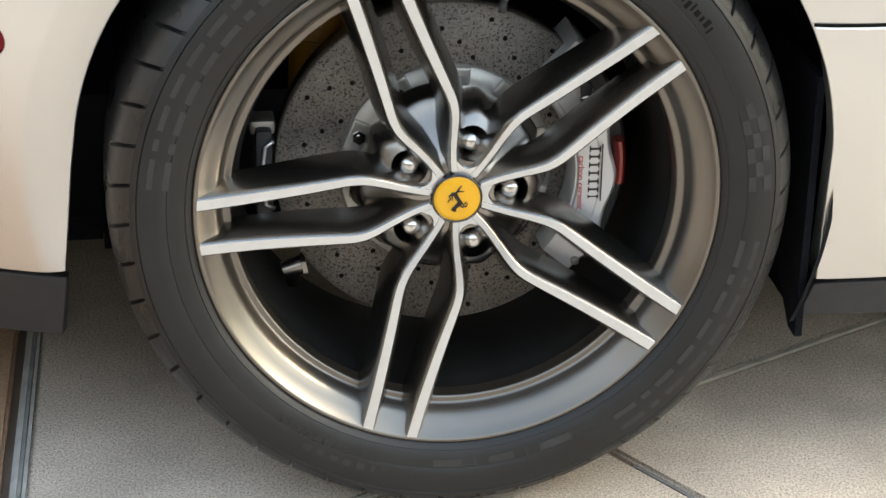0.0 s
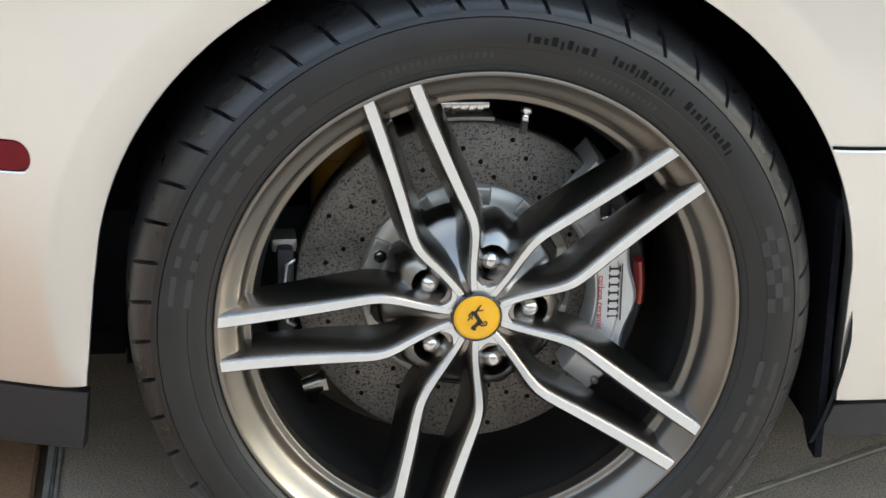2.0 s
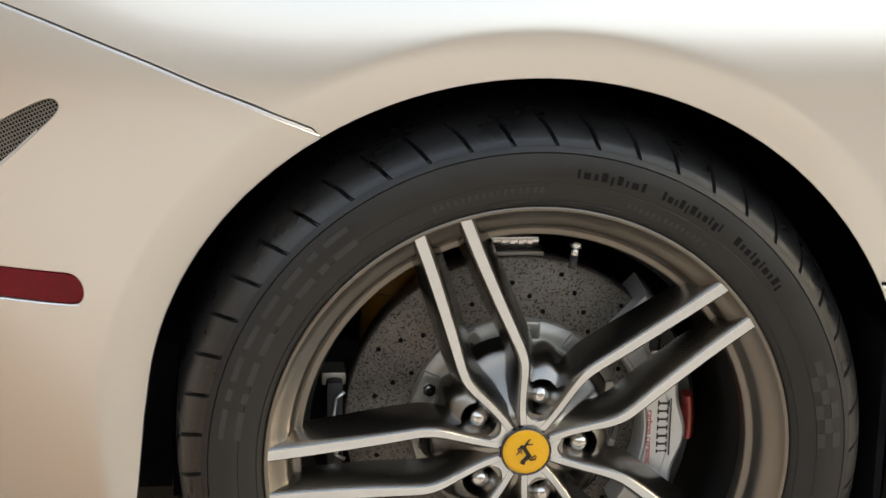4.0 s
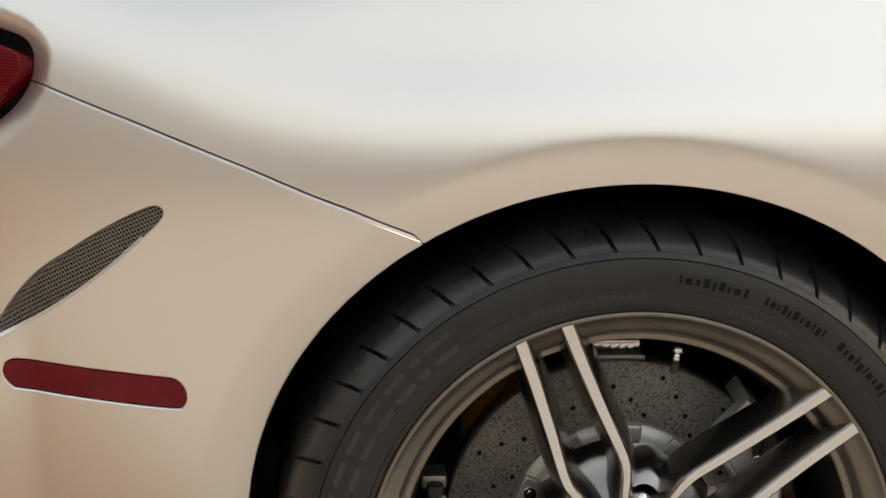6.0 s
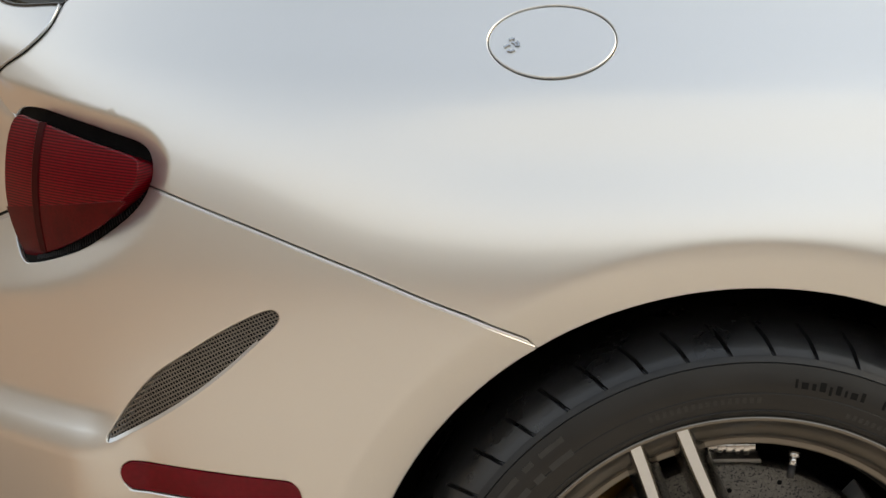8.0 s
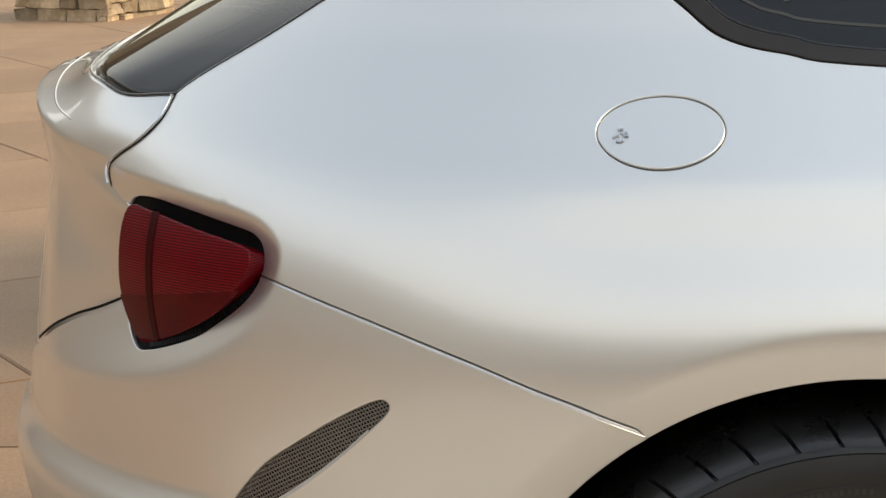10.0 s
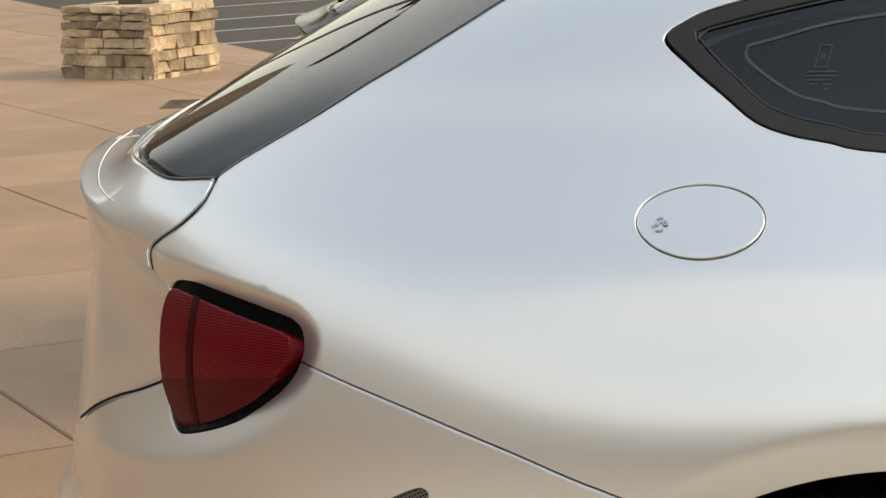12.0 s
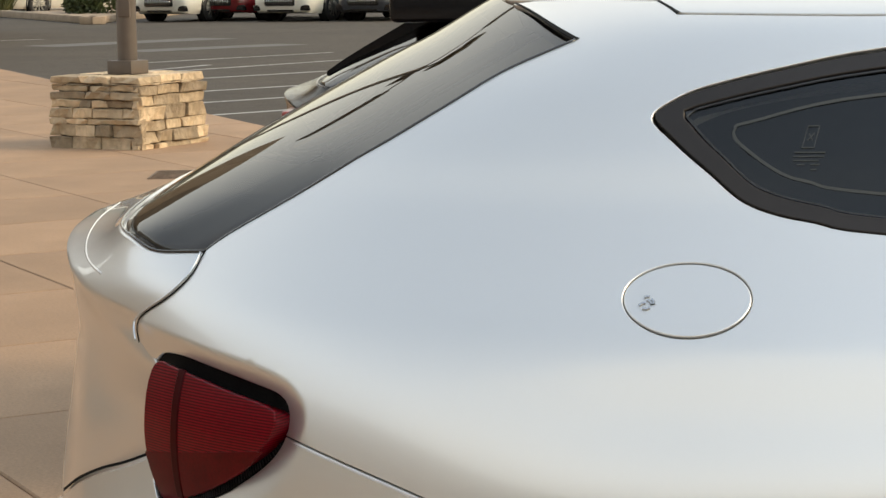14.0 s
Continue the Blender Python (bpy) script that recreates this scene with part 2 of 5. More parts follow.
def part(name, data, mats, parent, label="", smooth=True):
    """Links a bmesh or a mesh as one object under a thing or a part."""
    if isinstance(data, bmesh.types.BMesh):
        me = bpy.data.meshes.new(name)
        for e in data.edges:
            if len(e.link_faces) == 2 and e.link_faces[0].normal.angle(e.link_faces[1].normal, 0) > 0.5:
                e.smooth = False
        data.to_mesh(me)
        data.free()
        for m in mats if isinstance(mats, (list, tuple)) else [mats]:
            me.materials.append(m)
        me.polygons.foreach_set("use_smooth", [smooth] * len(me.polygons))
        data = me
    ob = new(name, data)
    ob.parent = parent
    if label:
        tagged(ob, label)
    return ob


def thing(name, place, label, category, group="", kind=""):
    ob = new(name)
    ob.empty_display_size = 0.1
    ob.matrix_world = place if isinstance(place, Matrix) else Matrix.Translation(place)
    return tagged(ob, label, category, group, kind)


def box(bm, lo, hi, mat=0, m=None):
    vs = [bm.verts.new((x, y, z)) for z in (lo[2], hi[2]) for y in (lo[1], hi[1]) for x in (lo[0], hi[0])]
    if m is not None:
        for v in vs:
            v.co = m @ v.co
    for f in ((0, 2, 3, 1), (4, 5, 7, 6), (0, 1, 5, 4), (1, 3, 7, 5), (3, 2, 6, 7), (2, 0, 4, 6)):
        bm.faces.new([vs[i] for i in f]).material_index = mat
    return vs


def rounded_box(lo, hi, r=0.004, seg=2, m=None):
    bm = bmesh.new()
    box(bm, lo, hi)
    bmesh.ops.bevel(bm, geom=bm.edges[:], offset=r, segments=seg, profile=0.6, affect="EDGES")
    bm.normal_update()
    if m is not None:
        bmesh.ops.transform(bm, matrix=m, verts=bm.verts)
    return bm


def lathe(profile, steps, close=False, shape=None, arc=2 * math.pi, start=0.0, angles=None):
    """Turns (radius, depth) pairs round the wheel's axle (y). shape(i, j, r, y, angle) may shift a point."""
    verts, faces, n = [], [], len(profile)
    full = abs(arc - 2 * math.pi) < 1e-6
    cols = steps if full else steps + 1
    for i in range(cols):
        turn = angles[i] if angles is not None else start + arc * i / steps
        for j, (r, y) in enumerate(profile):
            a = turn
            if shape:
                r, y, a = shape(i, j, r, y, a)
            verts.append((r * math.cos(a), y, r * math.sin(a)))
    for i in range(steps):
        k = (i + 1) % cols
        for j in range(n - 1 if not close else n):
            l = (j + 1) % n
            faces.append((i * n + j, i * n + l, k * n + l, k * n + j))
    return verts, faces


def sweep(path, section, closed=False, cap=True):
    """Sweeps rings: path is a list of rings of points, joined in turn."""
    n, verts, faces = len(path[0]), [p for ring in path for p in ring], []
    for i in range(len(path) - 1 + (1 if closed else 0)):
        k = (i + 1) % len(path)
        for j in range(n):
            faces.append((i * n + j, i * n + (j + 1) % n, k * n + (j + 1) % n, k * n + j))
    if cap and not closed:
        faces.append(tuple(range(n - 1, -1, -1)))
        faces.append(tuple(range((len(path) - 1) * n, len(path) * n)))
    return verts, faces


def tube(points, radius, sides=8, closed=False):
    """A round bar along a run of points."""
    rings, pts = [], [Vector(p) for p in points]
    for i, p in enumerate(pts):
        d = (pts[(i + 1) % len(pts)] - pts[i - 1]) if closed or 0 < i < len(pts) - 1 else (pts[min(i + 1, len(pts) - 1)] - pts[max(i - 1, 0)])
        d.normalize()
        a = d.orthogonal().normalized() if i == 0 else (rings_a - d * rings_a.dot(d)).normalized()
        rings_a = a
        b = d.cross(a)
        rings.append([p + radius * (math.cos(t) * a + math.sin(t) * b) for t in (2 * math.pi * k / sides for k in range(sides))])
    return sweep(rings, None, closed)


def drum(bm, a, b, r1, r2, sides=24, mat=0):
    """A solid round bar or cone from a to b in a bmesh."""
    a, b = Vector(a), Vector(b)
    d = (b - a)
    rot = d.to_track_quat("Z", "Y").to_matrix().to_4x4()
    made = bmesh.ops.create_cone(bm, cap_ends=True, segments=sides, radius1=r1, radius2=r2, depth=d.length,
                                 matrix=Matrix.Translation((a + b) / 2) @ rot)
    for v in made["verts"]:
        for f in v.link_faces:
            f.material_index = mat
    return made["verts"]


# ---- the car's skin: one smooth surface, cut into panels ----
X0, YC, NEXP = 0.10, 0.95, 2.6
SECTION = np.array(((.075, .10, 1.00), (.045, .24, 1.04), (.012, .40, 1.058), (-.008, .54, 1.082), (-.02, .66, 1.076), (-.02, .76, 1.06),
                    (.000, .85, 1.045), (.045, .925, 1.03), (.114, .985, 1.00), (.165, 1.04, .93), (.202, 1.105, .85), (.255, 1.175, .70),
                    (.345, 1.235, .53), (.52, 1.262, .49), (.95, 1.28, .47)))
turns = np.linspace(0, math.pi / 2, 2001)
run_a, run_b = np.sin(turns) ** (2 / NEXP), np.cos(turns) ** (2 / NEXP)
run_s = np.concatenate(([0], np.cumsum(np.hypot(np.diff(run_a) * 1.05, np.diff(run_b) * .95))))
U_END = float(run_s[-1])


def base_skin(u, v):
    """u: metres rearward round the plan from x = 0.1; v: rows of SECTION, upward."""
    u, v = np.asarray(u, float), np.clip(np.asarray(v, float), 0, len(SECTION) - 1 - 1e-9)
    i = v.astype(int)
    w = (v - i)[..., None]
    last = len(SECTION) - 1
    p0, p1, p2, p3 = SECTION[np.maximum(i - 1, 0)], SECTION[i], SECTION[i + 1], SECTION[np.minimum(i + 2, last)]
    c = 0.5 * (2 * p1 + (p2 - p0) * w + (2 * p0 - 5 * p1 + 4 * p2 - p3) * w ** 2 + (3 * p1 - p0 - 3 * p2 + p3) * w ** 3)
    y, z, length = c[..., 0], c[..., 1], c[..., 2]
    a, b = np.interp(u, run_s, run_a), np.interp(u, run_s, run_b)
    x = np.where(u <= 0, X0 - u, X0 - length * a)
    return np.stack([x, np.where(u <= 0, y, YC - (YC - y) * b), z], -1)


def soft_ramp(d, width):
    """0 below, rising with slope 1 above 0, rounded over the width."""
    return 0.5 * (d + np.sqrt(d * d + width * width))


def step01(x, a, b):
    t = np.clip((x - a) / (b - a), 0, 1)
    return t * t * (3 - 2 * t)


VM = 0.068                                     # metres per row of SECTION, about


def polygon_gap(u, v, ring):
    """Distance in metres from (u, v) to a closed outline, and whether it lies inside."""
    px, py = np.asarray(u, float), np.asarray(v, float) * VM
    best, inside = np.full(px.shape, 9.0), np.zeros(px.shape, bool)
    n = len(ring)
    for k in range(n):
        ax, ay, bx, by = ring[k][0], ring[k][1] * VM, ring[(k + 1) % n][0], ring[(k + 1) % n][1] * VM
        dx, dy = bx - ax, by - ay
        t = np.clip(((px - ax) * dx + (py - ay) * dy) / (dx * dx + dy * dy + 1e-12), 0, 1)
        best = np.minimum(best, np.hypot(px - ax - t * dx, py - ay - t * dy))
        if dy != 0:
            inside ^= ((ay > py) != (by > py)) & (px < (bx - ax) * (py - ay) / dy + ax)
    return best, inside


def smooth_ring(points, per=8, closed=True):
    """A rounded outline through points (Catmull-Rom)."""
    out, n = [], len(points)
    for i in range(n if closed else n - 1):
        p = [np.array(points[(i + k) % n] if closed else points[min(max(i + k, 0), n - 1)], float) for k in (-1, 0, 1, 2)]
        for s in range(per):
            w = s / per
            out.append(tuple(0.5 * (2 * p[1] + (p[2] - p[0]) * w + (2 * p[0] - 5 * p[1] + 4 * p[2] - p[3]) * w ** 2 + (3 * p[1] - p[0] - 3 * p[2] + p[3]) * w ** 3)))
    if not closed:
        out.append(tuple(float(c) for c in points[-1]))
    return out


ARCH_Z, ARCH_R = 0.3485, 0.390
LAMP = smooth_ring([(.936, 6.26), (.900, 6.39), (.829, 6.31), (.767, 6.20), (.730, 6.11), (.715, 5.94), (.715, 5.66), (.732, 5.37),
                    (.767, 5.08), (.805, 4.85), (.866, 4.64), (.895, 4.66), (.920, 5.10), (.936, 5.66)], 5)
RIM = smooth_ring([(1.06, 6.80), (.987, 6.70), (.905, 6.62), (.831, 6.51), (.769, 6.41), (.728, 6.29), (.705, 6.11), (.694, 5.91), (.695, 5.65), (.700, 5.46), (.721, 5.13),
                   (.763, 4.79), (.818, 4.51), (.892, 4.30), (.989, 4.15), (1.100, 4.03), (1.214, 3.96), (1.40, 3.5)], 4, closed=False)
INWARD = np.array((-.147, .967, -.207))
SHOULDER = ((-1.0, .03, .119, .229, .339, .45, .51, .65), (7.02, 7.03, 7.03, 6.99, 6.88, 6.69, 6.60, 6.34))
LENS = smooth_ring([(.928, 6.24), (.882, 6.25), (.808, 6.13), (.738, 6.00), (.7245, 5.88), (.730, 5.64), (.763, 5.25), (.817, 4.93), (.871, 4.71),
                    (.910, 4.62), (.930, 5.08), (.934, 5.57)], 5)


def skin(u, v, recess=True):
    """The skin with its creases: the rolled arch, the ring round the tail lamp, the bumper's cove."""
    p = base_skin(u, v)
    e = 1e-3
    du, dv = base_skin(u + e, v) - base_skin(u - e, v), base_skin(u, v + e) - base_skin(u, v - e)
    n = np.cross(dv, du)
    n /= np.linalg.norm(n, axis=-1, keepdims=True) + 1e-12
    x, z = p[..., 0], p[..., 2]
    r = np.hypot(x, z - ARCH_Z)
    d = -0.42 * soft_ramp(ARCH_R + 0.047 - r, 0.006) * step01(z, 0.16, 0.3) * (1 - 0.85 * step01(x, 0.24, 0.38))
    back = 0.0
    if recess:
        # the sunk ring round the tail lamp, running out into the bowl of the bumper's shelf
        s = np.full(np.shape(u), 9.0)
        for (ua, va), (ub, vb) in zip(RIM, RIM[1:]):
            dx, dy = ub - ua, (vb - va) * VM
            t = np.clip(((u - ua) * dx + (v - va) * VM * dy) / (dx * dx + dy * dy), 0, 1)
            s = np.minimum(s, np.hypot(u - ua - t * dx, (v - va) * VM - t * dy))
        inside = polygon_gap(u, v, RIM + [(1.5, 3.0), (1.5, 6.9)])[1]
        s = np.where(inside, s, -s)
        low = 1 - step01(v, 5.2, 5.9)
        back = (1.25 - 0.25 * low) * np.maximum(soft_ramp(s, 0.0025 + 0.0020 * low) - 0.0004, 0)
        back = 0.05 * np.tanh(back / 0.05) * (1 - step01(u, 1.12, 1.26))
    # the shoulder line under the fuel flap, running out towards the lamp
    s = (v - np.interp(u, SHOULDER[0], SHOULDER[1])) * VM
    d = d - 0.105 * (np.sqrt(s * s + 0.004 ** 2) - np.sqrt(s * s + 0.045 ** 2)) * (1 - step01(u, 0.22, 0.62))
    # the haunch leans in over the arch
    d = d - 0.014 * np.exp(-((v - 6.2) / 0.8) ** 2) * (1 - step01(u, 0.30, 0.62))
    d = d + 0.024 * step01(-x, 0.60, 0.68) * (1 - step01(z, 0.535, 0.585))
    return p + n * d[..., None] + np.expand_dims(np.broadcast_to(back, np.shape(u)), -1) * INWARD


def skin_normal(u, v, recess=True):
    e = 1.5e-3
    n = np.cross(skin(u, v + e / VM, recess) - skin(u, v - e / VM, recess), skin(u + e, v, recess) - skin(u - e, v, recess))
    return n / (np.linalg.norm(n, axis=-1, keepdims=True) + 1e-12)


SIGN = 1.0 if skin_normal(np.array([-.3]), np.array([5.0]))[0][1] < 0 else -1.0


def inset(ring, by):
    """Moves a closed outline inward by some metres."""
    q = np.array([(p[0], p[1] * VM) for p in ring])
    area = 0.5 * np.sum(q[:, 0] * np.roll(q[:, 1], -1) - np.roll(q[:, 0], -1) * q[:, 1])
    t = np.roll(q, -1, 0) - np.roll(q, 1, 0)
    t /= np.linalg.norm(t, axis=1, keepdims=True) + 1e-9
    q = q + by * np.sign(area) * np.stack([-t[:, 1], t[:, 0]], 1)
    return [(a, b / VM) for a, b in q]


def inset_clean(ring, by):
    """An inward outline with the points that crowd past a corner left out."""
    moved = inset(ring, by)
    far = polygon_gap(np.array([p[0] for p in moved]), np.array([p[1] for p in moved]), ring)[0]
    return [p for p, d in zip(moved, far) if d > by * 0.97]


def dense(ring, step=0.010):
    out = []
    for a, b in zip(ring, ring[1:] + ring[:1]):
        n = max(1, int(math.hypot(b[0] - a[0], (b[1] - a[1]) * VM) / step))
        out += [(a[0] + (b[0] - a[0]) * k / n, a[1] + (b[1] - a[1]) * k / n) for k in range(n)]
    return out


from mathutils.geometry import delaunay_2d_cdt


def panel(name, outline, holes, mat, parent, label="", gap=0.0030, depth=0.014, step=0.012, recess=True, lift=0.0, mirror=False, lean=None, dome=None, follow=()):
    """A piece of the skin inside an outline, with holes, rolled edges and a returned flange."""
    rings = [dense(inset(outline, gap), step)] + [dense(inset(h, -gap), min(step, 0.008)) for h in holes]
    us = [p[0] for p in rings[0]]
    vs = [p[1] for p in rings[0]]
    gu, gv = np.meshgrid(np.arange(min(us), max(us), step), np.arange(min(vs), max(vs), step / VM))
    gu = gu + (np.arange(gu.shape[0]) % 2)[:, None] * step / 2
    gu, gv = gu.ravel(), gv.ravel()
    keep = np.ones(len(gu), bool)
    for k, ring in enumerate(rings):
        far, inside = polygon_gap(gu, gv, ring)
        keep &= (inside if k == 0 else ~inside) & (far > step * 0.5)
    extra = []
    for line in follow:                         # finer rows along a crease
        keep &= polygon_gap(gu, gv, line)[0] > 0.022
        for off in (-.012, -.008, -.005, -.0025, -.001, .001, .0025, .005, .008, .012, .016, .020):
            extra += dense(inset(line, -off), 0.007)
    if extra:
        eu, ev = np.array([p[0] for p in extra]), np.array([p[1] for p in extra])
        ok = np.ones(len(eu), bool)
        for k, ring in enumerate(rings):
            far, inside = polygon_gap(eu, ev, ring)
            ok &= (inside if k == 0 else ~inside) & (far > 0.0015)
        gu, gv, keep = np.concatenate([gu, eu]), np.concatenate([gv, ev]), np.concatenate([keep, ok])
    pts, edges = [], []
    for ring in rings:
        at = len(pts)
        pts += ring
        edges += [(at + i, at + (i + 1) % len(ring)) for i in range(len(ring))]
    pts += list(zip(gu[keep], gv[keep]))
    co, _, tris, origin, _, _ = delaunay_2d_cdt([Vector((a, b * VM)) for a, b in pts], edges, [], 0, 1e-6)
    uv = np.array([(c[0], c[1] / VM) for c in co])
    tri = np.array([list(t) for t in tris])
    mid = uv[tri].mean(1)
    ok = np.ones(len(tri), bool)
    for k, ring in enumerate(rings):
        inside = polygon_gap(mid[:, 0], mid[:, 1], ring)[1]
        ok &= inside if k == 0 else ~inside
    tri = tri[ok]
    nrm = SIGN * skin_normal(uv[:, 0], uv[:, 1], recess)
    pos = skin(uv[:, 0], uv[:, 1], recess) + lift * nrm
    if lean:
        pos = pos + nrm * np.interp(uv[:, 1], lean[0], lean[1])[:, None]
        nrm = nrm - np.array((0, 0, 1.0)) * ((lean[1][1] - lean[1][0]) / ((lean[0][1] - lean[0][0]) * VM))
        nrm /= np.linalg.norm(nrm, axis=1, keepdims=True)
    if dome:
        mid_v, half, high = dome
        q = (uv[:, 1] - mid_v) / half
        pos = pos + nrm * (high * (1 - q * q))[:, None]
        nrm = nrm + np.array((0, 0, 1.0)) * (2 * high * q / (half * VM))[:, None]
        nrm /= np.linalg.norm(nrm, axis=1, keepdims=True)
    a, b, c = pos[tri[:, 0]], pos[tri[:, 1]], pos[tri[:, 2]]
    flip = np.einsum("ij,ij->i", np.cross(b - a, c - a), nrm[tri[:, 0]]) < 0
    tri[flip] = tri[flip][:, ::-1]
    verts, norms, faces = list(pos), list(nrm), [tuple(t) for t in tri]
    where = {}
    for i, o in enumerate(origin):
        for k in o:
            where[k] = i
    at = 0
    for k, ring in enumerate(rings):
        ids = [where[at + i] for i in range(len(ring))]
        at += len(ring)
        q = pos[ids]
        t = np.roll(q, -1, 0) - np.roll(q, 1, 0)
        t /= np.linalg.norm(t, axis=1, keepdims=True) + 1e-9
        out = np.cross(t, nrm[ids])
        m = len(ring)
        area = sum(ring[i][0] * ring[(i + 1) % m][1] - ring[(i + 1) % m][0] * ring[i][1] for i in range(m))
        # outward from the metal, whichever way the outline runs
        eu, ev = ring[1][0] - ring[-1][0], (ring[1][1] - ring[-1][1]) * VM
        side = np.array([ev, -eu]) * (1 if area > 0 else -1) * (1 if k == 0 else -1)
        away = (skin(np.array([ring[0][0] + side[0] * .01]), np.array([ring[0][1] + side[1] * .01 / VM]), recess)
                - skin(np.array([ring[0][0]]), np.array([ring[0][1]]), recess))[0]
        if out[0] @ away < 0:
            out = -out
        base = len(verts)
        for off, dep, mixn in ((0.0008, 0.0002, 0.35), (0.0016, 0.0008, 0.7), (0.0021, 0.0020, 1.0), (0.0021, depth, 1.0)):
            for i, vid in enumerate(ids):
                verts.append(pos[vid] + out[i] * off - nrm[vid] * dep)
                w = nrm[vid] * (1 - mixn) + out[i] * mixn
                norms.append(w / (np.linalg.norm(w) + 1e-9))
        rows = [ids] + [list(range(base + r * m, base + (r + 1) * m)) for r in range(4)]
        for ra, rb in zip(rows, rows[1:]):
            for i in range(m):
                j = (i + 1) % m
                f = (ra[i], ra[j], rb[j], rb[i])
                va, vb, vc = (np.array(verts[f[q]]) for q in (0, 1, 2))
                fn = np.cross(vb - va, vc - va)
                faces.append(f if fn @ (nrm[ids[i]] * .5 + out[i]) > 0 else f[::-1])
    if mirror:
        verts = [(p[0], 2 * YC - p[1], p[2]) for p in verts]
        norms = [(p[0], -p[1], p[2]) for p in norms]
        faces = [f[::-1] for f in faces]
    return part(name, mesh_of(name, verts, faces, [mat] if not isinstance(mat, (list, tuple)) else mat, normals=norms), None, parent, label)


# ---- ground ----
def uv_at(x, z):
    """The place on the skin at a given length and height."""
    rows = np.linspace(0, len(SECTION) - 1.001, 1200)
    v = float(np.interp(z, base_skin(np.full(1200, -0.1), rows)[:, 2], rows))
    if x >= X0:
        return (X0 - x, v)
    i, w = int(v), v - int(v)
    length = (X0 - base_skin(np.array([U_END]), np.array([v]))[0, 0])
    return (float(np.interp((X0 - x) / length, run_a, run_s)), v)


ground = part("ground", mesh_of("ground", [(-900, -900, -.03), (900, -900, -.03), (900, 900, -.03), (-900, 900, -.03)], [(0, 1, 2, 3)], [M["asphalt"]]), None, None)
tagged(ground, "dark grey asphalt of the car park", "ground", kind="structure")

D1, D2 = Vector((0.533, -0.846, 0)), Vector((0.846, 0.533, 0))
EDGE_A, EDGE_B = Vector((-7.86, 25.85)), Vector((-2.72, 15.1))


def on_pavement(p):
    d = EDGE_B - EDGE_A
    return d.x * (p.y - EDGE_A.y) - d.y * (p.x - EDGE_A.x) < 0.0


pavement = thing("pavement", (0, 0, 0), "tan scored concrete pavement slabs around the car", "pavement", kind="structure")


def clip(poly, p, n):
    """The part of a convex outline on the side of a line where (q - p) . n > 0."""
    out = []
    for a, b in zip(poly, poly[1:] + poly[:1]):
        da, db = (a - p).dot(n), (b - p).dot(n)
        if da > 0:
            out.append(a)
        if da * db < 0:
            out.append(a + (b - a) * (da / (da - db)))
    return out


def slab_of(name, poly, mat, parent, top=0.0, thick=.05, edge=.004):
    bm = bmesh.new()
    low = [bm.verts.new((q.x, q.y, top - thick)) for q in poly]
    high = [bm.verts.new((q.x, q.y, top)) for q in poly]
    bm.faces.new(high)
    for i in range(len(poly)):
        j = (i + 1) % len(poly)
        bm.faces.new((low[i], low[j], high[j], high[i]))
    bmesh.ops.recalc_face_normals(bm, faces=bm.faces)
    bmesh.ops.bevel(bm, geom=[e for e in bm.edges if all(abs(q.co.z - top) < 1e-6 for q in e.verts)], offset=edge, segments=2, affect="EDGES")
    bm.normal_update()
    return part(name, bm, mat, parent, smooth=False)


# grey concrete apron under the car, cut by two joints
APRON = [Vector(q) for q in ((-.455, -1.25), (3.4, -1.25), (3.4, 2.3), (-.455, 2.3))]
JOINT_P, JOINT_D = Vector((.33, .25)), Vector((.882, .470))
JOINT_N = Vector((-JOINT_D.y, JOINT_D.x))
CUT_P, CUT_D = Vector((.20, .085)), Vector((.54, -.84))
CUT_N = Vector((-CUT_D.y, CUT_D.x))
far_side = clip(APRON, JOINT_P + JOINT_N * .006, JOINT_N)
near_side = clip(APRON, JOINT_P - JOINT_N * .006, -JOINT_N)
slab_of("apron_slab", far_side, M["grey_slab"], pavement)
slab_of("apron_slab", clip(near_side, CUT_P + CUT_N * .0045, CUT_N), M["grey_slab"], pavement)
slab_of("apron_slab", clip(near_side, CUT_P - CUT_N * .004, -CUT_N), M["grey_slab"], pavement)
slab_of("joint_filler", [JOINT_P + JOINT_D * a + JOINT_N * b for a, b in ((-.9, -.0075), (3, -.0075), (3, .0075), (-.9, .0075))], M["grout"], pavement, top=.0015)
slab_of("joint_filler", [CUT_P + CUT_D * a + CUT_N * b for a, b in ((.02, -.0055), (1.55, -.0055), (1.55, .0055), (.02, .0055))], M["seal_grey"], pavement, top=-.003)
slab_of("edge_strip", [Vector(q) for q in ((-.473, -3.2), (-.461, -3.2), (-.461, 2.3), (-.473, 2.3))], M["edge_grey"], pavement, top=.003)
slab_of("edge_strip", [Vector(q) for q in ((-.4592, -3.2), (-.4555, -3.2), (-.4555, 2.3), (-.4592, 2.3))], M["edge_grey"], pavement, top=.002)
slab_of("edge_slab", [Vector(q) for q in ((-2.6, -.25), (-.484, -.25), (-.484, 2.3), (-2.6, 2.3))], M["slab"], pavement)
slab_of("edge_slab", [Vector(q) for q in ((-2.6, -1.3), (-.484, -1.3), (-.484, -.256), (-2.6, -.256))], M["grey_slab"], pavement)
# out-of-view slabs: grey at left, darker at right, toned for the flank's reflections
slab_of("edge_slab", [Vector(q) for q in ((-2.6, -3.2), (-.484, -3.2), (-.484, -1.306), (-2.6, -1.306))], M["grey_slab"], pavement)
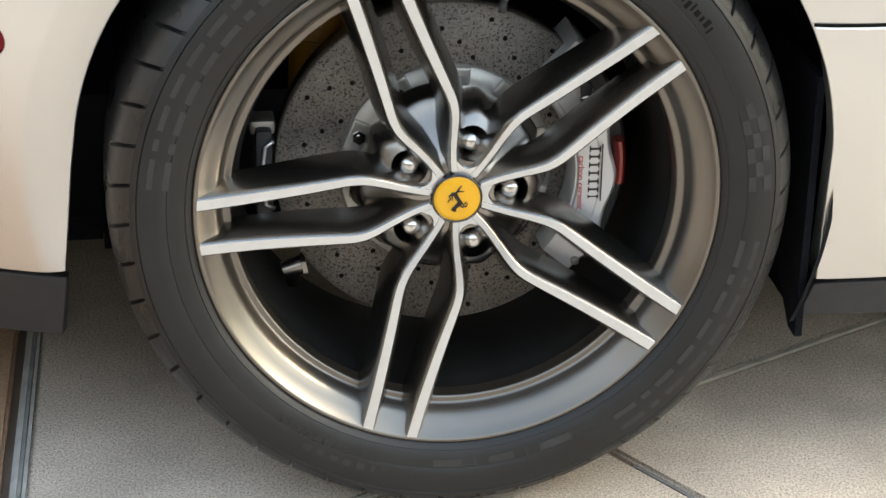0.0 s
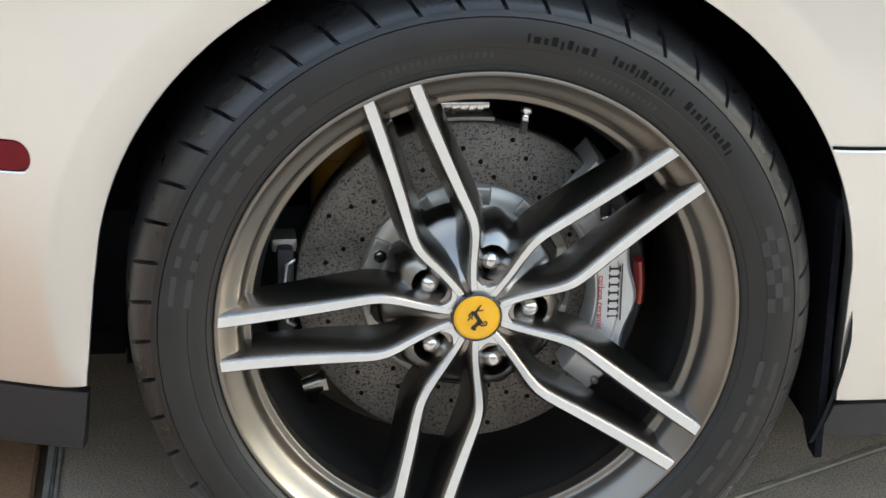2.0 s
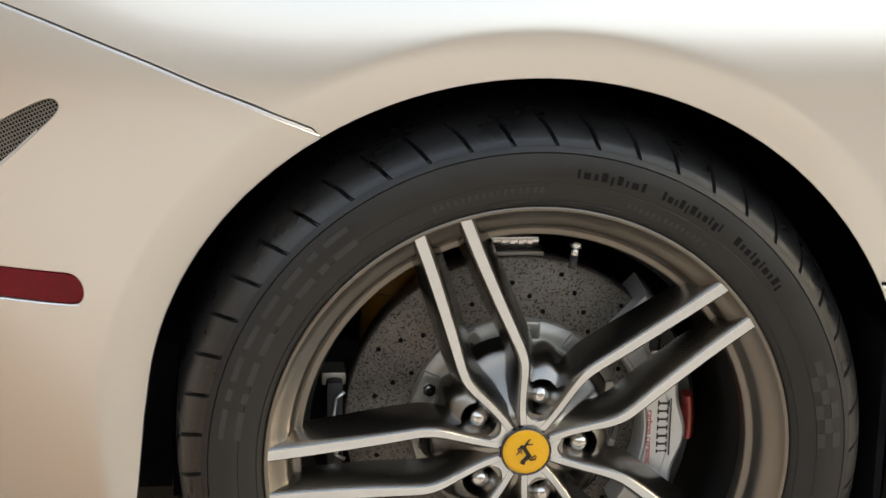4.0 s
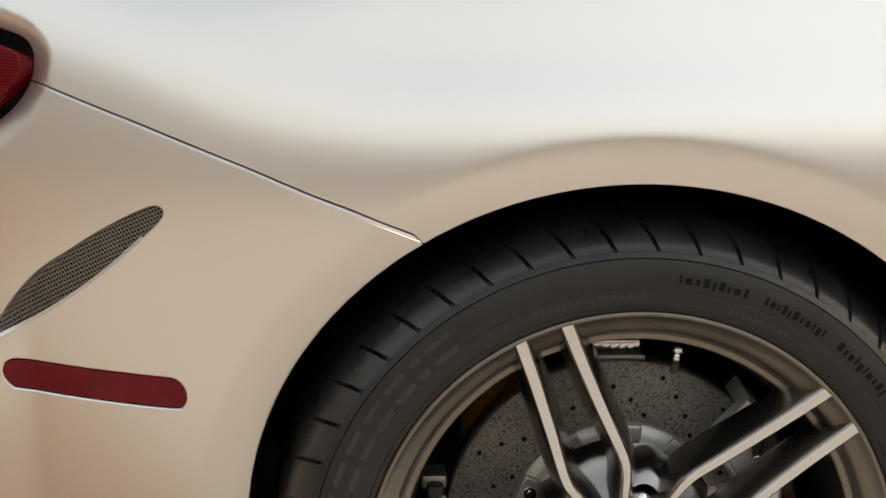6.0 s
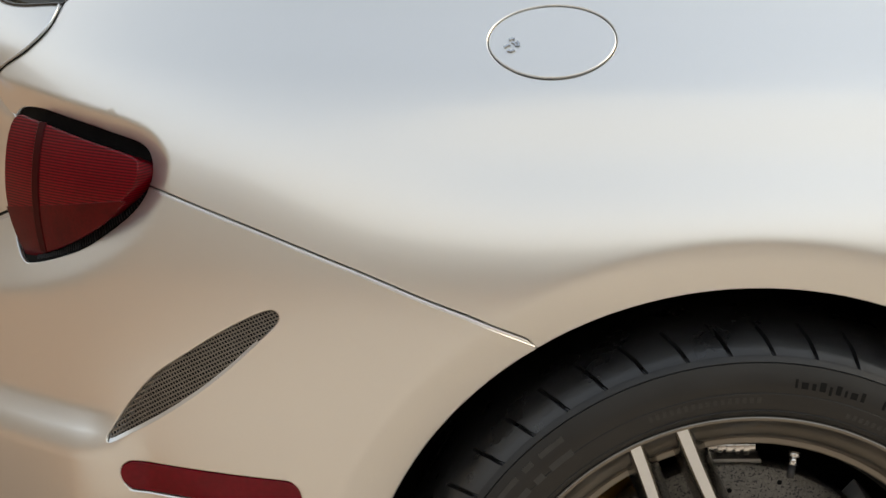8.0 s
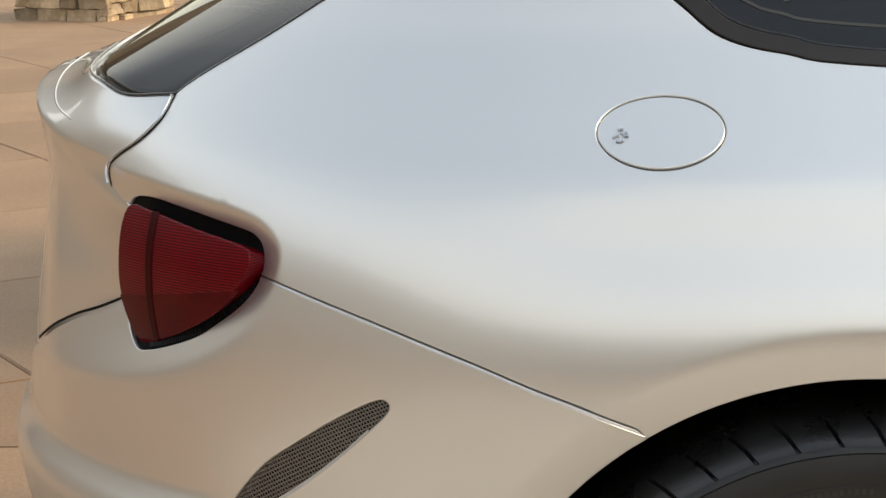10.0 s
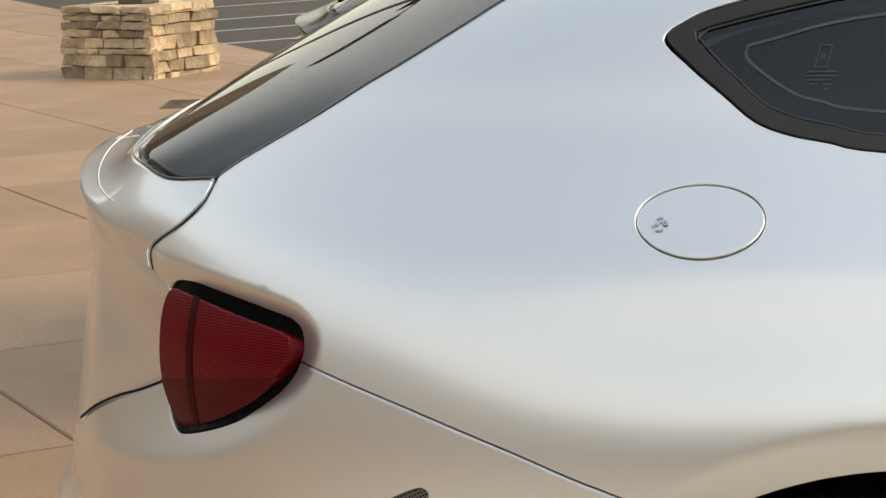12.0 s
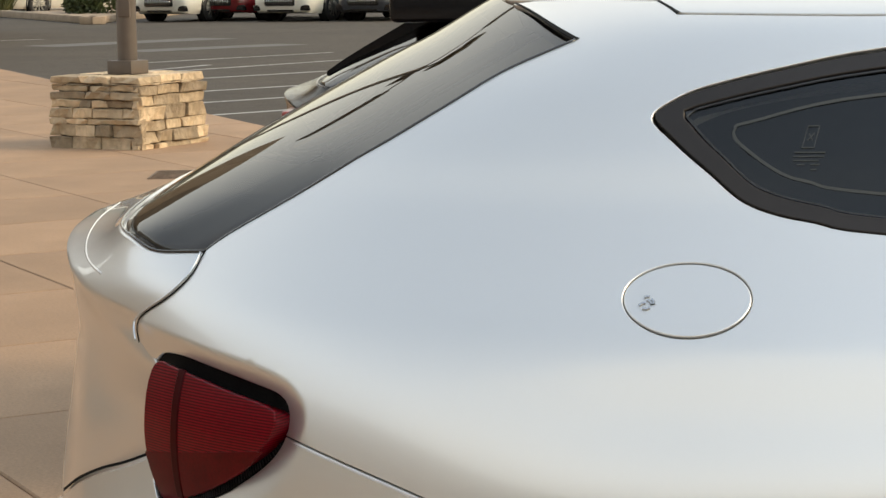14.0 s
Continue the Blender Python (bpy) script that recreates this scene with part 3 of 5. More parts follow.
slab_of("apron_slab", [Vector(q) for q in ((-.455, -3.2), (3.4, -3.2), (3.4, -1.262), (-.455, -1.262))], M["unseen_slab"], pavement)


# ---- the silver car ----
car = thing("car", (0, 0, 0), "silver metallic grand tourer hatchback parked on tan concrete", "car")

ARCH = [(ARCH_R * math.cos(radians(a)), ARCH_Z + ARCH_R * math.sin(radians(a))) for a in np.linspace(174, 6, 60)]
GAP_LINE = smooth_ring([(.715, 5.66), (.655, 5.49), (.590, 5.30), (.529, 5.10), (.471, 4.90), (.414, 4.68), (.359, 4.48), (.306, 4.23)], 5, closed=False)
split = min(range(len(ARCH)), key=lambda i: math.hypot(ARCH[i][0] + .212, ARCH[i][1] - .685))
tip = min(range(len(LAMP)), key=lambda i: math.hypot(LAMP[i][0] - .715, (LAMP[i][1] - 5.66) * VM))
LAMP_TOP, LAMP_LOW = LAMP[:tip + 1], LAMP[tip:]
low_end = min(range(len(LAMP_LOW)), key=lambda i: math.hypot(LAMP_LOW[i][0] - .918, (LAMP_LOW[i][1] - 5.13) * VM))
HATCH_EDGE = smooth_ring([(.910, 7.97), (.858, 8.87), (.800, 9.60), (.768, 10.01), (.748, 10.51), (.738, 11.02), (.704, 11.52)], 5, closed=False)
SPOILER_GAP = smooth_ring([(.910, 7.97), (.909, 7.56), (.937, 7.15), (.989, 6.73), (.980, 6.43)], 5, closed=False)
BUMPER_TOP = smooth_ring([LAMP_LOW[low_end], (.976, 4.88), (1.034, 4.69), (1.111, 4.40), (1.216, 3.99), (1.4, 3.6), (1.6, 3.5), (U_END, 3.5)], 4, closed=False)
REAR_ARCH = [uv_at(*p) for p in ARCH[:split + 1]]
FRONT_ARCH = [uv_at(*p) for p in ARCH[split:]]
SEAM = smooth_ring([(.704, 11.52), (.890, 11.87), (1.119, 12.27), (1.4, 12.6), (U_END, 12.75)], 4, closed=False)
ROOF_LINE = [(-1.3, 11.9), (.2, 11.95), (.568, 12.02), (.643, 12.42), (.85, 12.5), (1.02, 12.4)]

WINDOW = smooth_ring([(.420, 10.40), (.410, 10.63), (.375, 10.83), (.269, 11.12), (.122, 11.38), (-.25, 11.75), (-.55, 11.8), (-.58, 11.4), (-.58, 8.9), (-.5, 8.45),
                      (-.2, 8.35), (.105, 8.66), (.178, 8.85), (.223, 8.98), (.264, 9.19), (.311, 9.61), (.369, 10.05)], 4)
FLAP = [(.2995 + .0655 * math.cos(a) + .0035 * math.sin(a), 7.645 + .53 * math.sin(a) - .02 * math.cos(a)) for a in np.linspace(0, 2 * math.pi, 60, endpoint=False)]
VENT = smooth_ring([(.558, 4.43), (.572, 4.45), (.613, 4.23), (.657, 3.95), (.694, 3.71), (.722, 3.45), (.740, 3.25), (.749, 3.11), (.738, 3.12),
                    (.690, 3.34), (.643, 3.62), (.606, 3.90), (.576, 4.17), (.560, 4.34)], 4)
MARKER = [(cu + side * .0155 * math.cos(a), 2.795 + .116 * side * math.sin(a)) for cu, side in ((.7225, 1), (.5505, -1)) for a in np.linspace(-math.pi / 2, math.pi / 2, 14)]
SILL_V = .88
QUARTER = (FRONT_ARCH + [uv_at(.389, .36), uv_at(.396, .222), (-1.3, SILL_V)] + ROOF_LINE + SEAM[:9][::-1] + HATCH_EDGE[::-1][1:] + SPOILER_GAP[1:]
           + [(.950, 6.27)] + LAMP_TOP[:-1] + GAP_LINE[:-1])
BUMPER = REAR_ARCH[::-1] + [uv_at(-.392, .36), uv_at(-.403, .24), (U_END, 1.0)] + BUMPER_TOP[::-1] + LAMP_LOW[:low_end][::-1] + GAP_LINE[1:-1]
CREASE = [uv_at((ARCH_R + .047) * math.cos(radians(a)), ARCH_Z + (ARCH_R + .047) * math.sin(radians(a))) for a in np.linspace(-15, 195, 90)] + [(.3, .2), (-.3, .2)]
RIM_LOOP = RIM + [(1.5, 3.0), (1.5, 6.9)]
panel("quarter_panel", QUARTER, [WINDOW, FLAP], M["paint"], car, step=0.011, depth=0.03, follow=(RIM_LOOP, CREASE), gap=0.0018)
panel("rear_bumper", BUMPER, [VENT, MARKER], M["paint"], car, step=0.008, depth=0.03, follow=(RIM_LOOP, CREASE), gap=0.0018)


def strand(points, s):
    """A point along a run of control points, s from 0 to 1."""
    n, t = len(points) - 1, min(max(s, 0), 1) * (len(points) - 1)
    i = min(int(t), n - 1)
    w = t - i
    p = [np.array(points[min(max(i + k, 0), n)]) for k in (-1, 0, 1, 2)]
    return 0.5 * (2 * p[1] + (p[2] - p[0]) * w + (2 * p[0] - 5 * p[1] + 4 * p[2] - p[3]) * w ** 2 + (3 * p[1] - p[0] - 3 * p[2] + p[3]) * w ** 3)


def loft(name, rows, mats, label=""):
    """Joins rows of points (rear corner to centre) and their mirror image into one smooth sheet with a returned inner face."""
    rows = [np.array(r) for r in rows]
    rows = [np.concatenate([r, (r * (1, -1, 1) + (0, 2 * YC, 0))[::-1][1:]]) for r in rows]
    n = len(rows[0])
    v = np.concatenate(rows)
    f = [(i * n + j, i * n + j + 1, (i + 1) * n + j + 1, (i + 1) * n + j) for i in range(len(rows) - 1) for j in range(n - 1)]
    me = mesh_of(name, v, f, mats)
    bm = bmesh.new()
    bm.from_mesh(me)
    bmesh.ops.recalc_face_normals(bm, faces=bm.faces)
    bm.faces.ensure_lookup_table()
    mid = bm.faces[len(bm.faces) // 2]
    if mid.normal.x > 0 and mid.normal.z < 0.3 or mid.normal.z < -0.3:
        bmesh.ops.reverse_faces(bm, faces=bm.faces)
    for e in bm.edges:
        if len(e.link_faces) == 2 and e.link_faces[0].normal.angle(e.link_faces[1].normal, 0) > 0.75:
            e.smooth = False
    edge = [e for e in bm.edges if e.is_boundary]
    made = bmesh.ops.extrude_edge_only(bm, edges=edge)["geom"]
    for q in made:
        if isinstance(q, bmesh.types.BMVert):
            q.co += Vector((0.012, 0.0, -0.008)) + Vector((0, 0.006 if q.co.y < YC else -0.006, 0))
    bm.to_mesh(me)
    bm.free()
    me.polygons.foreach_set("use_smooth", [True] * len(me.polygons))
    return part(name, me, None, car, label)


hatch_line = [tuple(p) for p in skin(np.array([p[0] for p in HATCH_EDGE]), np.array([p[1] for p in HATCH_EDGE]))]
gap_line = [tuple(p) for p in skin(np.array([p[0] for p in SPOILER_GAP]), np.array([p[1] for p in SPOILER_GAP]), False)]
LIP = [(-.781, .346, .906), (-.845, .42, .921), (-.888, .50, .934), (-.916, .58, .944), (-.940, .68, .951), (-.957, .80, .956), (-.965, .95, .958)]
GLASS_FOOT, GLASS_HEAD = np.array((-.842, .95, 1.006)), np.array((-.385, .95, 1.252))


def glass_point(t, s):
    e = strand(hatch_line, t)
    c = GLASS_FOOT + (GLASS_HEAD - GLASS_FOOT) * t + np.array((0, 0, .010)) * math.sin(math.pi * t)
    w, wx = 1 - (1 - s) ** 2.0, 1 - (1 - s) ** (2.0 + 7 * (1 - t) ** 6)
    dip = (1 - t) ** 8 * math.exp(-((s - .06) / .05) ** 2)
    head = .0095 * float(step01(t, .74, 1.0)) * (1 - (1 - s) ** 6)          # comes up flush with the roof
    return np.array((e[0] + (c[0] - e[0]) * wx - .004 * dip, e[1] + (.95 - e[1]) * s, e[2] + (c[2] - e[2]) * w - .009 * dip + head))


spread = [w ** 1.5 for w in np.linspace(0, 1, 41)]
loft("rear_window", [[glass_point(t, s) + (0.003, 0.002, -0.002) for s in spread] for t in np.linspace(0.006, 1.003, 40)], [M["rear_glass"]], "tinted sloping rear glass")
tail_rows = []
left_v, left_u = (4.0, 5.05, 5.66, 5.85, 6.12), (.930, .926, .940, .942, .944)
bump_u, bump_v = [p[0] for p in BUMPER_TOP], [p[1] for p in BUMPER_TOP]
for q in np.linspace(0, 1, 14):
    row = []
    for s in spread:
        u_mid = .94 + (U_END - .94) * s
        v = float(np.interp(u_mid, bump_u, bump_v)) - .25
        v = v + (6.12 - v) * q
        left = float(np.interp(v, left_v, left_u))
        uu, vv = np.array([left + (U_END - left) * s]), np.array([v])
        dent = float(np.interp(q, (0, .3, .7, 1), (.078, .068, .046, .018)))
        dent *= 1 - .92 * float(step01(np.array(s), 0.06, 0.35))
        row.append((skin(uu, vv, False) - skin_normal(uu, vv, False) * dent)[0])
    tail_rows.append(row)
lip_row = [strand(LIP, s ** .75) for s in spread]
top_row = tail_rows[-1]
face_foot = [p + np.array((.0015, .001, -.019 * (1 - .45 * s))) for p, s in zip(lip_row, spread)]
for w in (.25, .5, .75):
    tail_rows.append([a * (1 - w) + b * w for a, b in zip(top_row, face_foot)])
for dx, dy, dz in ((.0015, .001, -.019), (.0, .0, -.010), (-.0008, -.0005, -.004), (-.0005, -.0003, -.0012)):
    tail_rows.append([p + np.array((dx, dy, dz * (1 - .45 * s))) for p, s in zip(lip_row, spread)])
top_a = gap_line[::-1]
for q in np.linspace(0.03, 1, 16):
    row = []
    for i, s in enumerate(spread):
        k, g = lip_row[i], glass_point(0, s) + (0.0, 0.0, -.001)
        p = k + (g - k) * q
        edge0 = strand(top_a[5:], q)
        flat0 = lip_row[0] + (glass_point(0, 0) - lip_row[0]) * q
        rise = np.array((0, 0, -.003)) * math.sin(math.pi * q) * min(1, s * 4)
        row.append(p + (edge0 - flat0) * (1 - min(1, s * 2.2)) ** 2 + rise)
    tail_rows.append(row)
loft("tailgate", [[p + np.array((-.0022, .0020, 0)) * (1 - s) ** 8 for p, s in zip(r, spread)] for r in tail_rows], [M["paint"]], "silver tailgate with a ducktail spoiler lip")
panel("roof", ROOF_LINE + SEAM[9:] + [(U_END, 13.99), (-1.3, 13.99)], [], M["paint"], car, step=0.03)
panel("far_roof", ROOF_LINE + SEAM[9:] + [(U_END, 13.95), (-1.3, 13.95)], [], M["paint"], car, step=0.03, mirror=True)
panel("fuel_flap", FLAP, [], M["paint"], car, step=0.010, gap=0.0026)
panel("side_marker", inset(MARKER, -0.0024), [], M["marker_red"], car, "long red side reflector", step=0.006, lift=-0.0006, depth=0.006)
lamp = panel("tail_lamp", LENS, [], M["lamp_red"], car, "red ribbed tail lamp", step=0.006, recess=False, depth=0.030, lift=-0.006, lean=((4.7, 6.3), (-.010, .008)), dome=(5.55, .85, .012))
panel("housing", inset(LAMP, -0.003), [], M["lamp_shade"], lamp, "black lamp surround", step=0.008, lift=-0.004)
panel("divider", [(.868, 6.22), (.8775, 6.22), (.879, 4.72), (.870, 4.72)], [], M["lamp_dark"], lamp, "dark red divider", gap=0, step=0.01, recess=False,
      lift=-0.0046, lean=((4.7, 6.3), (-.010, .008)), dome=(5.55, .85, .012), depth=0.002)
# added overlay: the lower half's dimmer light put into a darker red
LENS_LOW = [(a, b) for a, b in LENS if b < 5.54 - (a - .735) * 1.72]
panel("lower_lens", inset(LENS_LOW, 0.0008), [], M["lamp_deep"], lamp, "darker red overlay for the lens's dimmer lower half", gap=0.0004, step=0.006, recess=False, lift=-0.0057, lean=((4.7, 6.3), (-.010, .008)),
      dome=(5.55, .85, .012), depth=0.002)
knurl_v, knurl_f = [], []
edge_ring = dense(LAMP, .0016)
outer_k, inner_k = inset(edge_ring, .0020), inset(edge_ring, .0085)
for i, (p, q) in enumerate(zip(outer_k, inner_k)):
    if i % 2 or not (4.66 < p[1] < 5.55 and p[0] < .89):
        continue
    ends = skin(np.array([p[0], q[0]]), np.array([p[1], q[1]]))
    nk = SIGN * skin_normal(np.array([p[0], q[0]]), np.array([p[1], q[1]]))
    along = np.cross(ends[1] - ends[0], nk[0])
    along *= .0007 / (np.linalg.norm(along) + 1e-9)
    b = len(knurl_v)
    knurl_v += [ends[0] - along + nk[0] * -.0035, ends[0] + nk[0] * -.0022, ends[0] + along + nk[0] * -.0035, ends[1] - along + nk[1] * -.0035, ends[1] + nk[1] * -.0022, ends[1] + along + nk[1] * -.0035]
    knurl_f += [(b, b + 1, b + 4, b + 3), (b + 1, b + 2, b + 5, b + 4)]
tagged(part("knurled_edge", mesh_of("knurled_edge", knurl_v, knurl_f, [M["black_trim"]], smooth=False), None, lamp, "fine black knurled edge"), kind="stuff")
panel("window_frame", inset(WINDOW, 0.0005), [inset_clean(WINDOW, 0.0205)], M["window_trim"], car, "dark bronze window surround", step=0.010, lift=-0.001)
panel("window_seal", inset_clean(WINDOW, 0.0190), [inset_clean(WINDOW, 0.0232)], M["gloss_black"], car, "thin black window seal", step=0.010, lift=-0.0030)
panel("side_window", inset_clean(WINDOW, 0.0195), [], M["tint_glass"], car, "dark tinted quarter window", step=0.02, lift=-0.005, depth=0.004)
panel("cabin_lining", inset(WINDOW, -0.05), [], M["cabin"], car, step=0.04, lift=-0.09)
panel("lower_valance", [uv_at(-.403, .24), (U_END, 1.0), (U_END, .3), uv_at(-.41, .155)], [], M["black_trim"], car, "satin black lower valance", lift=-0.004, step=0.03)
panel("sill", [uv_at(.396, .222), uv_at(.385, .17), (-1.3, .45), (-1.3, SILL_V)], [], M["black_trim"], car, "satin black sill", lift=-0.004, step=0.03)

# the far flank, plain, closes the car
for nm, ring, mt in (("far_quarter_panel", QUARTER, M["paint"]), ("far_bumper", BUMPER, M["paint"])):
    panel(nm, ring, [], mt, car, step=0.04, mirror=True)

# printed border inside the rear glass, bead added to draw the spoiler's highlight line
frit = [(t, .13) for t in np.linspace(.05, .84, 30)] + [(.872, .135), (.892, .15), (.90, .18)] + [(.902, w) for w in np.linspace(.22, .9, 14)]
v, f = tube([glass_point(t, s) + (.0036, .0024, -.0034) for t, s in frit], .0011, 6)
part("glass_border", mesh_of("glass_border", v, f, [M["glass_line"]]), None, car, "pale printed border line on the rear glass")
bead_row = tail_rows[-12]
v, f = tube([tuple(bead_row[i] + np.array((0, 0, -.0006))) for i in range(11, 41)], .0016, 8)
part("spoiler_bead", mesh_of("spoiler_bead", v, f, [M["paint"]]), None, car, "raised bead added to draw a highlight line along the spoiler")

# black seals round the rear glass
v, f = tube([glass_point(0.004, s) + (-.001, 0, .0005) for s in spread[:30]], .0016, 8)
part("glass_seal", mesh_of("glass_seal", v, f, [M["gloss_black"]]), None, car, "black rear-glass seal")
v, f = tube([glass_point(t, 0) + (0, .001, .0) for t in np.linspace(0, .99, 60)], .0022, 8)
part("glass_seal", mesh_of("glass_seal", v, f, [M["gloss_black"]]), None, car, "black rear-glass seal")

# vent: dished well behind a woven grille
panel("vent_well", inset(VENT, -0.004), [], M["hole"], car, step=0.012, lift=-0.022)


def weave(name, ring, pitch, wire, lift, mat, parent):
    """A woven grille: two crossing families of fine wires inside an outline."""
    vs, fs = [], []
    us, ws = [p[0] for p in ring], [p[1] * VM for p in ring]
    for fam, (dx, dy) in enumerate(((.80, .60), (-.95, .31))):
        nx, ny = -dy, dx
        offs = [a * nx + b * ny for a, b in zip(us, ws)]
        runs = [a * dx + b * dy for a, b in zip(us, ws)]
        for o in np.arange(min(offs), max(offs), pitch):
            t = np.arange(min(runs), max(runs), .0025)
            u, w = t * dx + o * nx, t * dy + o * ny
            inside = polygon_gap(u, w / VM, ring)[1]
            idx = np.where(inside)[0]
            if len(idx) < 2:
                continue
            cuts = np.split(idx, np.where(np.diff(idx) > 1)[0] + 1)
            for c in cuts:
                if len(c) < 2:
                    continue
                sway = np.sin(t[c] / pitch * math.pi + fam * math.pi) * .0006
                a = skin(u[c] - nx * wire, (w[c] - ny * wire) / VM)
                b = skin(u[c] + nx * wire, (w[c] + ny * wire) / VM)
                nm = skin_normal(u[c], w[c] / VM)
                base = len(vs)
                for q in range(len(c)):
                    m = (a[q] + b[q]) / 2 + nm[q] * (lift + sway[q] + wire)
                    vs += [a[q] + nm[q] * (lift + sway[q]), m, b[q] + nm[q] * (lift + sway[q])]
                for q in range(len(c) - 1):
                    k = base + q * 3
                    fs += [(k, k + 1, k + 4, k + 3), (k + 1, k + 2, k + 5, k + 4)]
    return tagged(part(name, mesh_of(name, vs, fs, [mat]), None, parent), "fine woven wire grille", kind="stuff")


weave("vent_grille", inset(VENT, -.0035), .0027, .0005, -.004, M["mesh"], car)

# marks on the glass and the flap
def skin_strip(name, points, width, lift, mat, parent, closed=False, label="", lift_upper=None):
    """A thin band that follows the skin."""
    pts = np.array(points, float)
    t = np.gradient(pts * (1, VM), axis=0)
    t /= np.linalg.norm(t, axis=1, keepdims=True) + 1e-9
    off = np.stack([-t[:, 1], t[:, 0] / VM], 1) * width / 2
    a, b = pts + off, pts - off
    na, nb = skin_normal(a[:, 0], a[:, 1]), skin_normal(b[:, 0], b[:, 1])
    pa, pb = skin(a[:, 0], a[:, 1]) + na * lift, skin(b[:, 0], b[:, 1]) + nb * (lift if lift_upper is None else lift_upper)
    v = list(pa) + list(pb) + list(pb - nb * .001) + list(pa - na * .001)
    n, f = len(pts), []
    for i in range(n - 1):
        f += [(i, i + 1, n + i + 1, n + i), (n + i, n + i + 1, 2 * n + i + 1, 2 * n + i), (3 * n + i, 3 * n + i + 1, i + 1, i)]
    return part(name, mesh_flat(name, (v, f), mat), None, parent, label)


def mesh_flat(name, vf, mat, sharp=0.7, index=None):
    """A mesh with its sharp edges kept."""
    me = mesh_of(name, vf[0], vf[1], mat if isinstance(mat, list) else [mat], index)
    bm = bmesh.new()
    bm.from_mesh(me)
    bmesh.ops.recalc_face_normals(bm, faces=bm.faces)
    for e in bm.edges:
        if len(e.link_faces) == 2 and e.link_faces[0].normal.angle(e.link_faces[1].normal, 0) > sharp:
            e.smooth = False
    bm.to_mesh(me)
    bm.free()
    return me


skin_strip("vent_lip", smooth_ring([(.747, 3.09), (.738, 3.115), (.690, 3.335), (.643, 3.615), (.606, 3.895), (.578, 4.15)], 5, closed=False), .0024, .0004, M["paint"], car,
           label="folded lower lip of the vent", lift_upper=-.0024)

# parking sensor in the bumper's corner
sensor_turn = Matrix.Translation((-.8182, .2871, .4812)) @ Vector((-.76, -.62, -.18)).to_track_quat("Z", "Y").to_matrix().to_4x4()
bm = bmesh.new()
drum(bm, (0, 0, -.004), (0, 0, .0006), .0072, .0070, 28)
bmesh.ops.transform(bm, matrix=sensor_turn, verts=bm.verts)
sensor = part("parking_sensor", bm, M["paint"], car, "small round painted parking sensor")
v, f = tube([sensor_turn @ Vector((.0078 * math.cos(a), .0078 * math.sin(a), 0)) for a in np.linspace(0, 2 * math.pi, 32, endpoint=False)], .0007, 6, closed=True)
part("sensor_gap", mesh_of("sensor_gap", v, f, [M["lamp_shade"]]), None, sensor)

skin_strip("inner_seal", smooth_ring([(-.3, 10.95), (.125, 10.72), (.285, 10.36), (.300, 10.27), (.296, 10.15), (.274, 9.97), (.225, 9.63), (.190, 9.50), (.112, 9.33), (-.3, 8.9)], 6, closed=False),
           .0030, -.0040, M["print_grey"], car, label="thin grey seal line inside the glass")
def label_bar(u0, v0, u1, v1, w):
    skin_strip("label_bar", [(u0, v0), ((u0 + u1) / 2, (v0 + v1) / 2), (u1, v1)], w, -.0040, M["print_grey"], car)


for u0, v0, u1, v1 in ((.191, 10.30, .206, 10.30), (.191, 10.00, .206, 10.00), (.191, 10.00, .191, 10.30), (.206, 10.00, .206, 10.30), (.195, 10.20, .202, 10.10), (.195, 10.10, .202, 10.20)):
    label_bar(u0, v0, u1, v1, .0011)
for v0, u0, u1 in ((9.93, .176, .214), (9.87, .176, .214), (9.81, .182, .213), (9.75, .180, .192), (9.75, .198, .208), (9.68, .183, .190)):
    label_bar(u0, v0, u1, v0, .0012)
for q in (((.3475, 7.53), (.3445, 7.56), (.3415, 7.57)), ((.3400, 7.61), (.3370, 7.59), (.3350, 7.55)), ((.3440, 7.49), (.3400, 7.48), (.3365, 7.50)), ((.3430, 7.64), (.3405, 7.66), (.3380, 7.65)),
          ((.3355, 7.62), (.3335, 7.59), (.3330, 7.55))):
    skin_strip("emblem_stroke", q, .0026, .0008, M["spoke_side"], car)
    skin_strip("emblem_stroke", q, .0014, .0015, M["chrome"], car)
# crease line on the sill panel ahead of the arch
skin_strip("sill_crease", [(a, 2.884) for a in np.linspace(-.252, -1.29, 140)], .0013, .0012, M["paint"], car, lift_upper=-.0004, label="bright folded edge over the sill panel")
skin_strip("sill_crease", [(a, 2.906) for a in np.linspace(-.250, -1.29, 140)], .0016, .0014, M["lamp_shade"], car, label="dark shut line over the sill panel")
# matt black strips stand in for the shade inside the panel gaps
skin_strip("gap_seal", [(a, b + .05) for a, b in BUMPER_TOP[:16]], .0022, .0006, M["lamp_shade"], car, label="matt black strip standing in for the shade in a panel gap")
# unseen black panel, added to stop light entering the open front
bm = bmesh.new()
box(bm, (1.36, .06, .14), (1.38, 1.84, 1.26))
part("bulkhead", bm, M["liner"], car, "unseen black panel added to keep light out of the body", smooth=False)
skin_strip("gap_seal", SEAM[:9], .0022, .0008, M["lamp_shade"], car, label="matt black strip standing in for the shade in a panel gap")
skin_strip("gap_seal", ROOF_LINE[2:4], .0035, .0010, M["lamp_shade"], car, label="matt black strip standing in for the shade in a panel gap")
skin_strip("gap_seal", SPOILER_GAP, .0014, .0010, M["lamp_shade"], car, label="matt black strip standing in for the shade in a panel gap")
